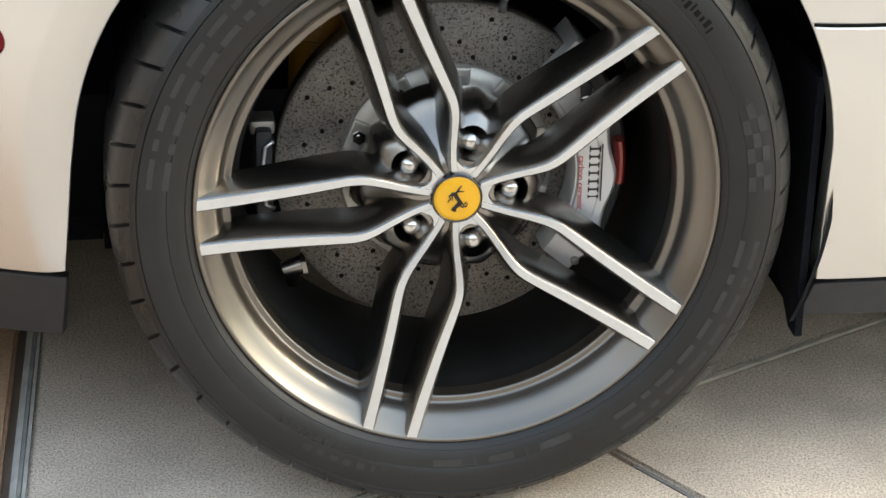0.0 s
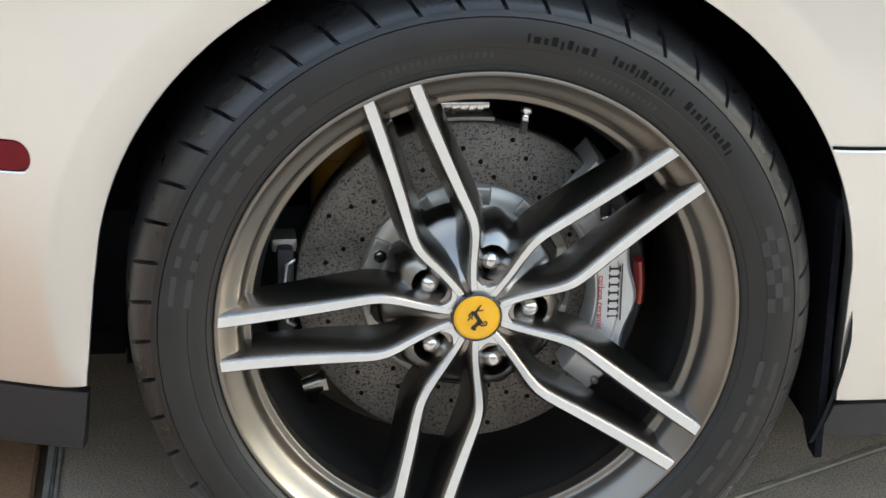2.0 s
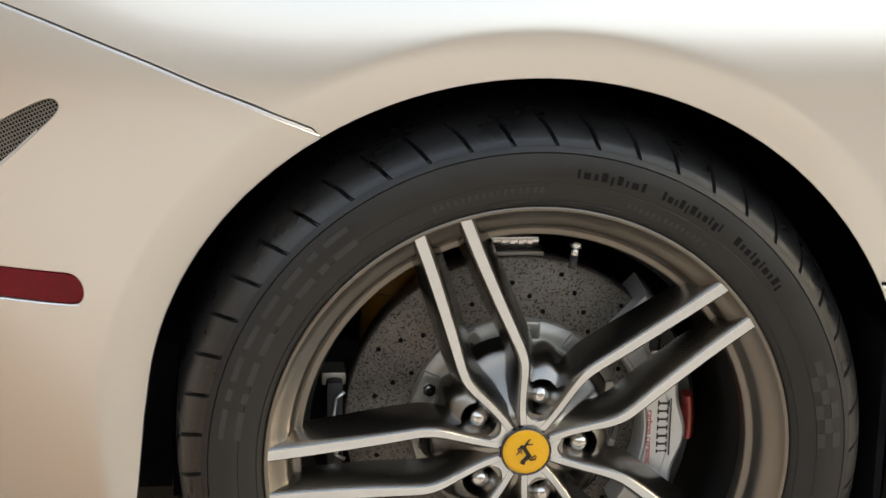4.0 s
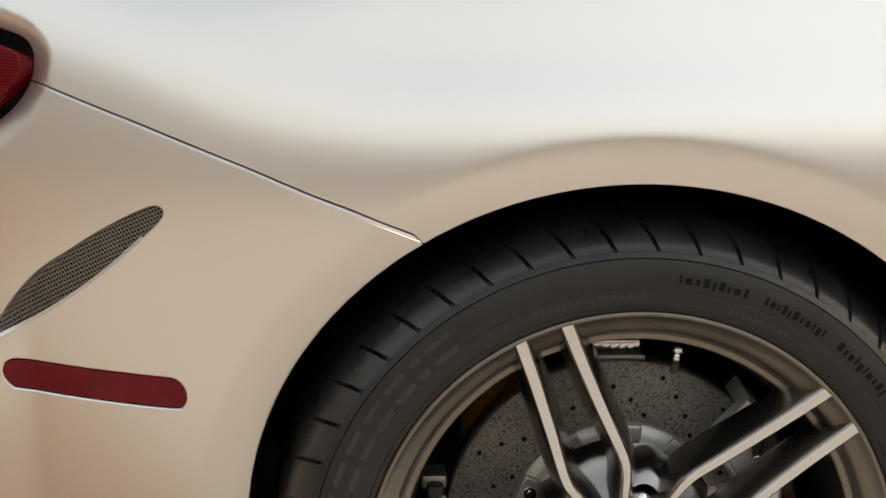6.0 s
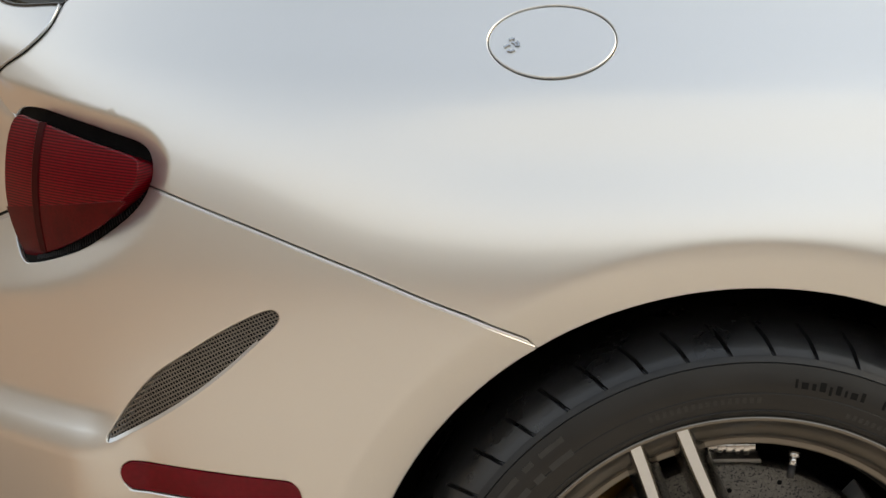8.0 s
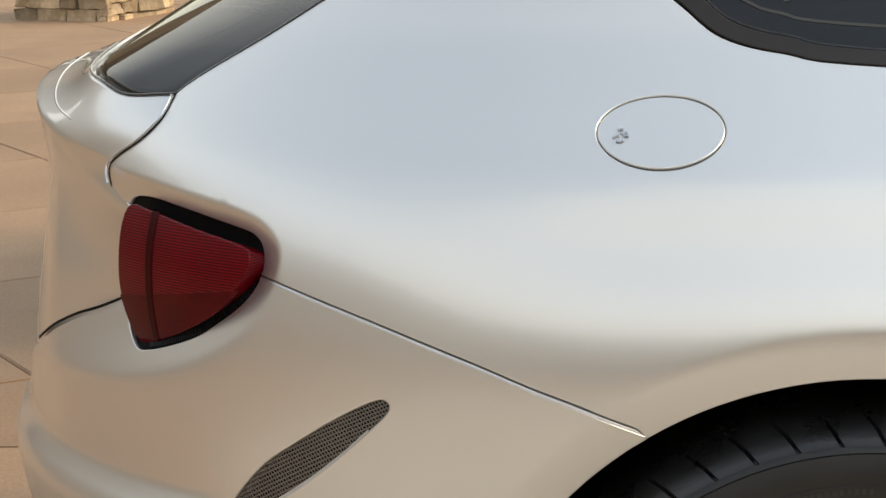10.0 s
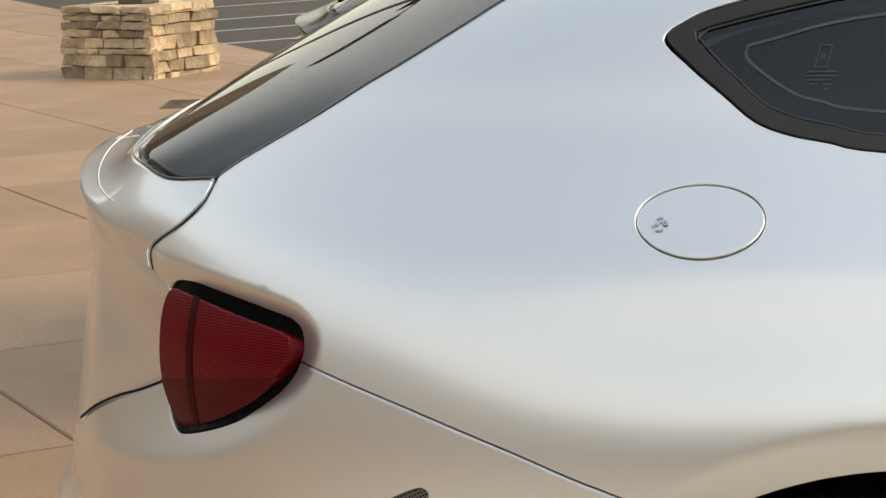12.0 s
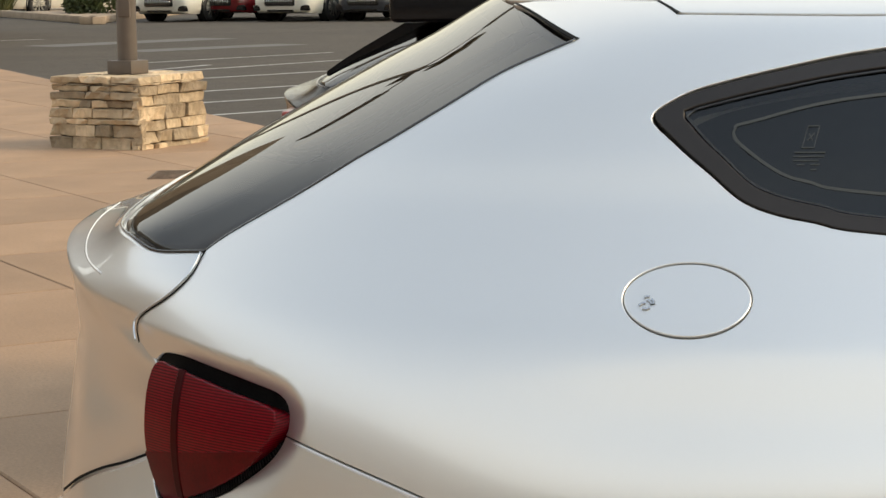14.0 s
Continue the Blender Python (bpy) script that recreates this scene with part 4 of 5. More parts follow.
# edge highlight drawn as a bead of brighter metal
v, f = tube([(p[0] - .0036, p[1] + .0004, p[2] + .0016) for p in gap_line[1:]], .0014, 8)
part("gap_edge", mesh_of("gap_edge", v, f, [M["machined"]]), None, car, "bright metal bead drawing the highlight on the tailgate's edge")
skin_strip("gap_edge", [(a + .0007, b - .034) for a, b in GAP_LINE[1:]], .0007, .0008, M["paint"], car, label="bright folded edge of the bumper", lift_upper=-.0006)
skin_strip("marker_edge", smooth_ring([(.7325, 2.694), (.7225, 2.666), (.64, 2.662), (.5505, 2.666), (.5400, 2.696)], 5, closed=False), .0006, .0006, M["paint"], car, label="bright folded edge under the reflector", lift_upper=-.0005)
# wider black backing hides the lit flanges inside the gaps
for run in (GAP_LINE, SPOILER_GAP):
    skin_strip("gap_seal", run, .012, -.0045, M["lamp_shade"], car, label="matt black strip standing in for the shade in a panel gap")


# ---- wheel ----
AXLE = (0.0, 0.0, 0.345)
wheel_profile = [(.2685, .001), (.2678, -.0022), (.2660, -.0036), (.2640, -.0034), (.2625, -.0020), (.2612, .0002), (.2520, .0072), (.2462, .0118), (.2442, .0138), (.2420, .0172), (.2395, .0225),
                 (.2378, .0268), (.2366, .0290), (.2350, .0298), (.2318, .0296), (.2300, .0302), (.2292, .0320), (.2282, .0480), (.2240, .0600), (.2190, .075), (.2180, .160), (.2290, .235), (.2420, .262), (.2650, .270)]
v, f = lathe(wheel_profile, 160)
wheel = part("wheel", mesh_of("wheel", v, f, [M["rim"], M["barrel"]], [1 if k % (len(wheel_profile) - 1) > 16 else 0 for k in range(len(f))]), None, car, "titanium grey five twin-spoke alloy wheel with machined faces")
wheel.location = AXLE


SLITS = 50
slit_angles = [2 * math.pi / SLITS * (k + w) for k in range(SLITS) for w in (0, .02, .06, .11, .28, .46, .65, .85)]


def tyre_shape(i, j, r, y, a):
    """Cuts slanting slits into the shoulder and flattens the foot."""
    outer = TYRE[j][0]
    if outer > .3275 and y < .05:
        a += 1.6 * (outer - .3275) + 0.5 * max(0, y - .010)
        if i % 8 in (1, 2) and .3292 < outer < .3500:
            r -= (0.0060 if outer > .3345 else 0.0030) * (1.0 if i % 8 == 1 else 0.8)
            y += 0.0022
    z = r * math.sin(a)
    if z < -.3445:
        r = .3445 / max(1e-6, -math.sin(a))
    elif z < -.29 and y < .05 and outer < .34:
        y -= 0.007 * (-.29 - z) / .055
    return r, y, a


TYRE = [(.2590, .012), (.2645, .003), (.2700, -.004), (.2745, -.0072), (.2752, -.0066), (.2770, -.0078), (.2860, -.0105), (.2930, -.0118),
        (.2936, -.0112), (.2945, -.0118), (.3050, -.0118), (.3150, -.0104), (.3220, -.0084), (.3226, -.0072), (.3236, -.0080), (.3290, -.0050), (.3295, -.0040),
        (.3340, -.0010), (.3370, .0030), (.3410, .0085), (.3450, .0160), (.3485, .0260), (.3515, .0400), (.3535, .0580), (.3545, .072),
        (.3560, .11), (.3562, .15), (.3545, .21), (.3480, .262), (.3300, .287), (.3000, .293), (.2650, .275)]
v, f = lathe(TYRE, len(slit_angles), shape=tyre_shape, angles=slit_angles)
part("tyre", mesh_flat("tyre", (v, f), [M["rubber"], M["tread"]], 0.65, [1 if k % (len(TYRE) - 1) > 15 else 0 for k in range(len(f))]), None, wheel, "worn black low-profile tyre")


def arc_block(r0, r1, a0, a1, y, thick, bend=None, n=4):
    """A raised block on the sidewall between two radii and two angles (degrees)."""
    vs, fs = [], []
    for k in range(n + 1):
        a = radians(a0 + (a1 - a0) * k / n)
        for r, dy in ((r0, 0), (r0, -thick), (r1, -thick), (r1, 0)):
            yy = float(np.interp(r, [p[0] for p in TYRE[:22]], [p[1] for p in TYRE[:22]]))
            vs.append((r * math.cos(a), yy + .0005 + dy, r * math.sin(a)))
    for k in range(n):
        b = k * 4
        fs += [(b + 1, b + 2, b + 6, b + 5), (b, b + 1, b + 5, b + 4), (b + 2, b + 3, b + 7, b + 6)]
    fs += [(0, 3, 2, 1), (n * 4, n * 4 + 1, n * 4 + 2, n * 4 + 3)]
    return vs, fs


def lettering(runs):
    vs, fs = [], []
    for r0, r1, a0, a1, y in runs:
        a, b = arc_block(r0, r1, a0, a1, y, .0010)
        fs += [tuple(i + len(vs) for i in q) for q in b]
        vs += a
    return vs, fs


def word(centre, span, r0, r1, widths, gap=.25):
    """Plain bars for a moulded word that runs clockwise round the tyre."""
    total = sum(widths) + gap * (len(widths) - 1)
    a, out = centre + span / 2, []
    for w in widths:
        d = span * w / total
        out.append((r0, r1, a - d, a, 0))
        a -= d + span * gap / total
    return out


runs = []
for c in (150, -32):
    runs += word(c, 47, .292, .314, [1.2, .45, 1, 1, 1, 1, .45, 1.1], .35)
runs += word(100, 22, .283, .289, [.5] * 16, .5)
runs += word(63, 18, .280, .285, [.5] * 14, .5)
runs += word(250, 24, .300, .307, [.6, .6, .6, .3, .6, .6, .6, .6, .6], .5)
runs += word(280, 30, .284, .292, [1.6, .1, 1.2, .1, 1.4], .6)
v, f = lettering(runs)
tagged(part("sidewall_lettering", mesh_of("sidewall_lettering", v, f, [M["rubber_print"]], smooth=False), None, wheel, "moulded black sidewall lettering in bars"), kind="stuff")
dark_runs = []
for centre, span, count in ((76.5, 13, 9), (60, 13, 11), (43.5, 13, 10)):
    for k, run in enumerate(word(centre, span, .3005, .3070, [(.34, .16, .30, .14, .38, .22)[(k + count) % 6] for k in range(count)], .20)):
        tall = (.0025, 0, 0, .0025, 0)[k % 5]
        dark_runs.append((run[0] - (.0022 if k % 5 == 4 else 0), run[1] + tall, run[2], run[3], 0))
v, f = lettering(dark_runs)
tagged(part("model_lettering", mesh_of("model_lettering", v, f, [M["rubber_dark"]], smooth=False), None, wheel, "matt black moulded words in bars"), kind="stuff")
flags = []
for k in range(6):
    for q in range(3):
        if (k + q) % 2:
            flags.append((.294 + q * .008, .302 + q * .008, 20 - k * 3.0, 17 - k * 3.0, 0))
v, f = lettering(flags)
tagged(part("chequer_mark", mesh_of("chequer_mark", v, f, [M["rubber_print"]], smooth=False), None, wheel), kind="stuff")

# spokes: five pairs of arms with machined faces and lacquered flanks
ARM = [(.2640, .0240, -.0030, 0.0106, .030), (.2500, .0243, -.0015, 0.0104, .034), (.2200, .0250, .0020, 0.0100, .040), (.1800, .0268, .0060, 0.0094, .044), (.1500, .0285, .0085, 0.0089, .047),
       (.1250, .0303, .0105, 0.0082, .048), (.1080, .0312, .0120, 0.0077, .048), (.0950, .0300, .0135, 0.0072, .046), (.0820, .0262, .0160, 0.0065, .042),
       (.0700, .0215, .0190, 0.0059, .038), (.0580, .0168, .0215, 0.0056, .034), (.0460, .0125, .0240, 0.0055, .028), (.0340, .0090, .0255, 0.0059, .024), (.0270, .0075, .0260, 0.0064, .020)]
ARM_FINE = smooth_ring(ARM, 4, closed=False)
SPOKE_ANGLE = 38.5


def arm_mesh(s):
    """One arm of a pair, along +x, offset to side s: face on slot 0, flanks on slot 1."""
    rings = []
    for n_, (r, h, y, w, deep) in enumerate(ARM_FINE):
        c = Vector((r, y, s * h))
        ahead = ARM_FINE[min(n_ + 1, len(ARM_FINE) - 1)]
        back = ARM_FINE[max(n_ - 1, 0)]
        d = Vector((back[0] - ahead[0], 0, s * (back[1] - ahead[1]))).normalized()
        side = Vector((-d.z, 0, d.x))
        out_w = 0.0115 if r < .24 else 0.007          # flanks spread toward the back
        prof = [(-w / 2, .0), (w / 2, .0), (w / 2 + .0014, .0012), (w / 2 + .0034, .006), (w / 2 + out_w * .8, deep * .55), (w / 2 + out_w, deep),
                (-w / 2 - out_w, deep), (-w / 2 - out_w * .8, deep * .55), (-w / 2 - .0034, .006), (-w / 2 - .0014, .0012)]
        rings.append([c + side * a + Vector((0, b, 0)) for a, b in prof])
    v, f = sweep(rings, None)
    n = 10
    idx = [0 if (k % n) == 0 and k < (len(rings) - 1) * n else 1 for k in range(len(f))]
    me = mesh_of("spoke_arm", v, f, [M["machined"], M["spoke_side"]], idx)
    bm = bmesh.new()
    bm.from_mesh(me)
    bmesh.ops.recalc_face_normals(bm, faces=bm.faces)
    bm.edges.ensure_lookup_table()
    for e in bm.edges:
        fs = e.link_faces
        if len(fs) == 2 and (fs[0].material_index != fs[1].material_index or fs[0].normal.angle(fs[1].normal, 0) > 0.8):
            e.smooth = False
    bm.to_mesh(me)
    bm.free()
    return me


arms = {s: arm_mesh(s) for s in (-1, 1)}
for k in range(5):
    for s in (-1, 1):
        arm = part("spoke_arm", arms[s], None, wheel)
        arm.matrix_local = pose(0, 0, 0, 0, -(SPOKE_ANGLE + 72 * k), 0)


# hub: a dished face with five lug wells
def hub_limit(near):
    """Reach of the hub's casting: a tongue beyond each lug, a lip between twin arms."""
    return .104 - .010 * step01(near, 10, 20) + .006 * step01(near, 24, 36)


def hub_depth(x, z):
    r, a = np.hypot(x, z), np.degrees(np.arctan2(z, x)) - SPOKE_ANGLE
    near = np.abs((a + 36) % 72 - 36)                     # 0 on a spoke pair's axis, 36 on a lug
    valley = 0.031 + 0.040 * step01(r, .030, .100)
    boss = 0.030 + 0.004 * step01(r, .03, .06) + 0.020 * step01(r, .066, .104)
    deep = valley + (boss - valley) * step01(near, 8, 26)
    return np.where(r < .026, .030, deep + .020 * step01(r, hub_limit(near) - .016, hub_limit(near) + .002) ** 2)


def hub_mesh():
    rim_line = []
    for a in np.linspace(0, 360, 200, endpoint=False):
        near = abs((a + 36) % 72 - 36)
        r = float(hub_limit(near))
        rim_line.append((r * math.cos(radians(a + SPOKE_ANGLE)), r * math.sin(radians(a + SPOKE_ANGLE))))
    wells = []
    for k in range(5):
        a = radians(SPOKE_ANGLE + 36 + 72 * k)
        wells.append([(.0572 * math.cos(a) + .0185 * math.cos(t), .0572 * math.sin(a) + .0185 * math.sin(t)) for t in np.linspace(0, 2 * math.pi, 28, endpoint=False)])
    pts, edges = [], []
    for ring in [rim_line] + wells:
        b = len(pts)
        pts += ring
        edges += [(b + i, b + (i + 1) % len(ring)) for i in range(len(ring))]
    for x in np.arange(-.11, .11, .0032):
        for z in np.arange(-.11, .11, .0032):
            if math.hypot(x, z) < float(hub_limit(abs((math.degrees(math.atan2(z, x)) - SPOKE_ANGLE + 36) % 72 - 36))) - .0022 and all(math.hypot(x - .0572 * math.cos(radians(SPOKE_ANGLE + 36 + 72 * k)), z - .0572 * math.sin(radians(SPOKE_ANGLE + 36 + 72 * k))) > .0198 for k in range(5)):
                pts.append((x, z))
    co, _, tris, origin, _, _ = delaunay_2d_cdt([Vector(p) for p in pts], edges, [], 0, 1e-6)
    keep = []
    for t in tris:
        cx, cz = sum(co[i][0] for i in t) / 3, sum(co[i][1] for i in t) / 3
        a = math.degrees(math.atan2(cz, cx)) - SPOKE_ANGLE
        near = abs((a + 36) % 72 - 36)
        lim = float(hub_limit(near))
        if math.hypot(cx, cz) < lim and all(math.hypot(cx - .0572 * math.cos(radians(SPOKE_ANGLE + 36 + 72 * k)), cz - .0572 * math.sin(radians(SPOKE_ANGLE + 36 + 72 * k))) > .0184 for k in range(5)):
            keep.append(tuple(t))
    where = {q: i for i, o in enumerate(origin) for q in o}
    verts = [(c[0], float(hub_depth(c[0], c[1])), c[1]) for c in co]
    faces = list(keep)
    b = 0
    for ring in [rim_line] + wells:
        ids = [where[b + i] for i in range(len(ring))]
        b += len(ring)
        at = len(verts)
        verts += [(verts[i][0], .088, verts[i][2]) for i in ids]
        faces += [(ids[i], ids[(i + 1) % len(ids)], at + (i + 1) % len(ids), at + i) for i in range(len(ids))]
    me = mesh_of("hub", verts, faces, [M["spoke_side"]])
    bm = bmesh.new()
    bm.from_mesh(me)
    bmesh.ops.recalc_face_normals(bm, faces=bm.faces)
    for e in bm.edges:
        if len(e.link_faces) == 2 and e.link_faces[0].normal.angle(e.link_faces[1].normal, 0) > 0.7:
            e.smooth = False
    bm.to_mesh(me)
    bm.free()
    return me


part("hub", hub_mesh(), None, wheel, "dark grey dished hub with five lug wells")
# machined webs that join neighbouring arms round the cap, inward of each lug
web_v, web_f, web_m, WEB = [], [], [], 16
for k in range(WEB + 1):
    q = -1 + 2 * k / WEB
    a_in, a_out, r_out = radians(24 * q), radians(17.5 * q), .0325 + .0085 * q * q
    for a, r, y in ((a_in, .0248, .0300), (a_in, .0250, .0266), (a_out, r_out, .0258), (a_out, r_out + .0012, .0270), (a_out, r_out + .0030, .0400)):
        web_v.append((r * math.cos(a), y, r * math.sin(a)))
for k in range(WEB):
    for j in range(4):
        b = k * 5 + j
        web_f.append((b, b + 1, b + 6, b + 5))
        web_m.append(0 if j < 2 else 1)
web_me = mesh_flat("hub_web", (web_v, web_f), [M["machined"], M["spoke_side"]], 0.6, web_m)
for k in range(5):
    part("hub_web", web_me, None, wheel, "machined web beside the centre cap").matrix_local = pose(0, 0, 0, 0, -(SPOKE_ANGLE + 36 + 72 * k), 0)
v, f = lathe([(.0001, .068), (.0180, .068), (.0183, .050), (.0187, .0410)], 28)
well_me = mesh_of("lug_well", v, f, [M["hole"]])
v, f = lathe([(.0001, .0300), (.0035, .0304), (.0070, .0322), (.0095, .0355), (.0105, .0400), (.0108, .066)], 24)
nut_me = mesh_of("lug_nut", v, f, [M["chrome"]])
for k in range(5):
    a = radians(SPOKE_ANGLE + 36 + 72 * k)
    at = (.0572 * math.cos(a), 0.004, .0572 * math.sin(a))
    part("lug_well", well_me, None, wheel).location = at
    part("lug_nut", nut_me, None, wheel, "chrome domed lug nut").location = at
v, f = lathe([(.0001, .0215), (.0200, .0217), (.0236, .0222), (.0242, .0228)], 48)
part("centre_cap", mesh_of("centre_cap", v, f, [M["yellow"]]), None, wheel, "yellow enamel centre cap with a black emblem")
v, f = lathe([(.0240, .0224), (.0246, .0214), (.0256, .0214), (.0262, .0226), (.0264, .034)], 48)
part("cap_ring", mesh_of("cap_ring", v, f, [M["gloss_black"]]), None, wheel)


def flat_shape(rings, y, thick=.0006):
    """Flat raised strokes in the wheel's plane, each a closed outline."""
    vs, fs = [], []
    for ring in rings:
        b, n = len(vs), len(ring)
        vs += [(x, y, z) for x, z in ring] + [(x, y + thick, z) for x, z in ring]
        fs += [tuple(range(b, b + n))] + [(b + i, b + (i + 1) % n, b + n + (i + 1) % n, b + n + i) for i in range(n)]
    return vs, fs


def stroke(points, w0, w1):
    """A tapering bent bar through a few points."""
    p = [Vector((a, b)) for a, b in points]
    left, right = [], []
    for i, q in enumerate(p):
        d = (p[min(i + 1, len(p) - 1)] - p[max(i - 1, 0)]).normalized()
        w = (w0 + (w1 - w0) * i / (len(p) - 1)) / 2
        left.append((q.x - d.y * w, q.y + d.x * w))
        right.append((q.x + d.y * w, q.y - d.x * w))
    return left + right[::-1]


mm = .001
emblem_strokes = [stroke([(a * mm, b * mm) for a, b in q], w0 * mm, w1 * mm) for q, w0, w1 in (
    ([(-3.4, 7.2), (-1.2, 3.0), (1.6, -1.5), (4.2, -5.0)], 4.6, 3.6), ([(-2.8, -13.5), (-2.6, -9.5), (.6, -6.5), (3.0, -3.5)], 3.2, 5.2), ([(-5.5, -12.2), (-3.6, -8.6)], 2.2, 2.2),
    ([(-4.0, 7.6), (-6.2, 5.4), (-8.6, 3.2), (-7.0, .8), (-9.8, -2.8)], 2.2, 1.1), ([(-2.0, 6.0), (.6, 9.4), (2.4, 13.0), (4.2, 14.2)], 2.6, 1.0), ([(-1.0, 8.6), (3.2, 8.2), (6.6, 8.4)], 1.8, .9),
    ([(3.4, -3.0), (6.2, -6.4), (9.6, -3.2)], 2.2, 1.0), ([(2.2, -5.8), (5.0, -8.8), (9.2, -8.2), (10.6, -4.4)], 2.2, 1.0), ([(-4.8, 5.6), (-5.6, 1.4), (-5.0, -1.6)], 1.7, .8))]
v, f = flat_shape(emblem_strokes, .0208)
part("emblem", mesh_of("emblem", v, f, [M["ink"]], smooth=False), None, wheel, "black emblem shape")
bm = bmesh.new()
va = radians(77)
drum(bm, (.216 * math.cos(va), .050, .216 * math.sin(va)), (.206 * math.cos(va), .046, .206 * math.sin(va)), .0040, .0040, 12)
drum(bm, (.206 * math.cos(va), .046, .206 * math.sin(va)), (.194 * math.cos(va), .042, .194 * math.sin(va)), .0042, .0038, 12, 1)
drum(bm, (.219 * math.cos(va), .051, .219 * math.sin(va)), (.214 * math.cos(va), .0492, .214 * math.sin(va)), .0068, .0060, 6)
part("valve", bm, [M["chrome"], M["black_trim"]], wheel, "chrome valve stem with a black cap")

# ---- brake and suspension behind the wheel ----
v, f = lathe([(.108, .116), (.178, .116), (.1795, .1175), (.1795, .150), (.108, .150)], 120)
disc = part("brake_disc", mesh_of("brake_disc", v, f, [M["disc"]]), None, car, "speckled grey carbon-ceramic disc with drilled holes")
disc.location = AXLE
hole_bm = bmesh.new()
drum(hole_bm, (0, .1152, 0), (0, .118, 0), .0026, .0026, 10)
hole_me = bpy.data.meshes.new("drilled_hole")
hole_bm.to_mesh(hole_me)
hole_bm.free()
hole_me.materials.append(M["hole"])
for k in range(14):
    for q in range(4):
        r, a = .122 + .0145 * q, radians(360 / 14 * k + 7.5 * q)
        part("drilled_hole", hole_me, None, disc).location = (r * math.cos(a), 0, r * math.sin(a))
v, f = lathe([(.0001, .085), (.060, .086), (.072, .094), (.084, .106), (.098, .1105), (.112, .1115), (.1135, .1150), (.1135, .122)], 96)
part("disc_hat", mesh_of("disc_hat", v, f, [M["hat"]]), None, disc, "bare metal disc hat")
bob = bmesh.new()
drum(bob, (0, .1145, 0), (0, .1055, 0), .0062, .0075, 6)
drum(bob, (0, .106, 0), (0, .1035, 0), .0042, .0038, 10)
bolt_me = bpy.data.meshes.new("hat_bolt")
bob.to_mesh(bolt_me)
bob.free()
bolt_me.materials.append(M["chrome"])
tabm = rounded_box((-.017, .1075, -.010), (.017, .1145, .010), .003)
tab_me = bpy.data.meshes.new("hat_tab")
tabm.to_mesh(tab_me)
tabm.free()
tab_me.materials.append(M["hat"])
for k in range(10):
    a = radians(14 + 36 * k)
    b = part("hat_bolt", bolt_me, None, disc)
    b.location = (.099 * math.cos(a), 0, .099 * math.sin(a))
    b = part("hat_tab", tab_me, None, disc)
    b.matrix_local = pose(.1015 * math.cos(a), 0, .1015 * math.sin(a), 0, 90 - math.degrees(a), 0)


def bent_block(r0, r1, a0, a1, y0, y1, n=14, bulge=None):
    """A block that follows the disc's rim, with softened edges."""
    rings = []
    for k in range(n + 1):
        w = k / n
        a = radians(a0 + (a1 - a0) * w)
        add = bulge(w) if bulge else 0.0
        q = []
        for r, y in ((r0 + .003, y0), (r1 + add - .004, y0), (r1 + add, y0 + .005), (r1 + add, y1), (r0, y1), (r0, y0 + .004)):
            q.append(Vector((r * math.cos(a), y, r * math.sin(a))))
        rings.append(q)
    return sweep(rings, None)


caliper = part("brake_caliper", mesh_flat("brake_caliper", bent_block(.130, .172, -40, 40, .078, .165, 30,
               lambda w: .006 * math.sin(w * math.pi * 3.2) ** 2), M["caliper"]), None, car, "silver enamelled brake caliper with black and red lettering")
caliper.location = AXLE
part("face_plate", mesh_flat("face_plate", bent_block(.1335, .162, -26, 20, .0755, .085, 16), M["caliper"]), None, caliper)
part("face_plate", mesh_flat("face_plate", bent_block(.135, .159, 23, 36, .0755, .085, 6), M["caliper"]), None, caliper)
part("bridge", mesh_flat("bridge", bent_block(.134, .196, 40, 47, .095, .170, 6), M["caliper"]), None, caliper)
part("bridge", mesh_flat("bridge", bent_block(.160, .194, -36, 36, .112, .170, 20), M["black_trim"]), None, caliper, "dark inner bridge")
ca = radians(33)
bm = bmesh.new()
drum(bm, (.166 * math.cos(ca), .074, .166 * math.sin(ca) - .006), (.166 * math.cos(ca), .074, .166 * math.sin(ca)), .0075, .0065, 6)
part("bleed_screw", bm, M["chrome"], caliper)
bm = bmesh.new()
drum(bm, (.166 * math.cos(ca), .074, .166 * math.sin(ca)), (.166 * math.cos(ca), .074, .166 * math.sin(ca) + .011), .0060, .0062, 14)
drum(bm, (.166 * math.cos(ca), .074, .166 * math.sin(ca) + .011), (.166 * math.cos(ca), .074, .166 * math.sin(ca) + .017), .0048, .0035, 14)
part("bleed_cap", bm, M["black_trim"], caliper, "black rubber bleed cap")
for a in (-36, -29, 26):
    bm = bmesh.new()
    drum(bm, (.168 * math.cos(radians(a)), .079, .168 * math.sin(radians(a))), (.168 * math.cos(radians(a)), .074, .168 * math.sin(radians(a))), .005, .0045, 6)
    part("caliper_bolt", bm, M["steel"], caliper)
part("red_clip", mesh_flat("red_clip", bent_block(.180, .190, -6, 9, .092, .130, 8), M["red_part"]), None, caliper, "red enamelled clip")


def print_on(name, parent, text, size, m, mat, label=""):
    c = bpy.data.curves.new(name, "FONT")
    c.body, c.size, c.align_x, c.align_y, c.extrude = text, size, "CENTER", "CENTER", .0003
    ob = new(name, c)
    dg = bpy.context.evaluated_depsgraph_get()
    me = bpy.data.meshes.new_from_object(ob.evaluated_get(dg))
    bpy.data.objects.remove(ob)
    me.materials.clear()
    me.materials.append(mat)
    o = part(name, me, None, parent, label)
    o.matrix_local = m
    return o


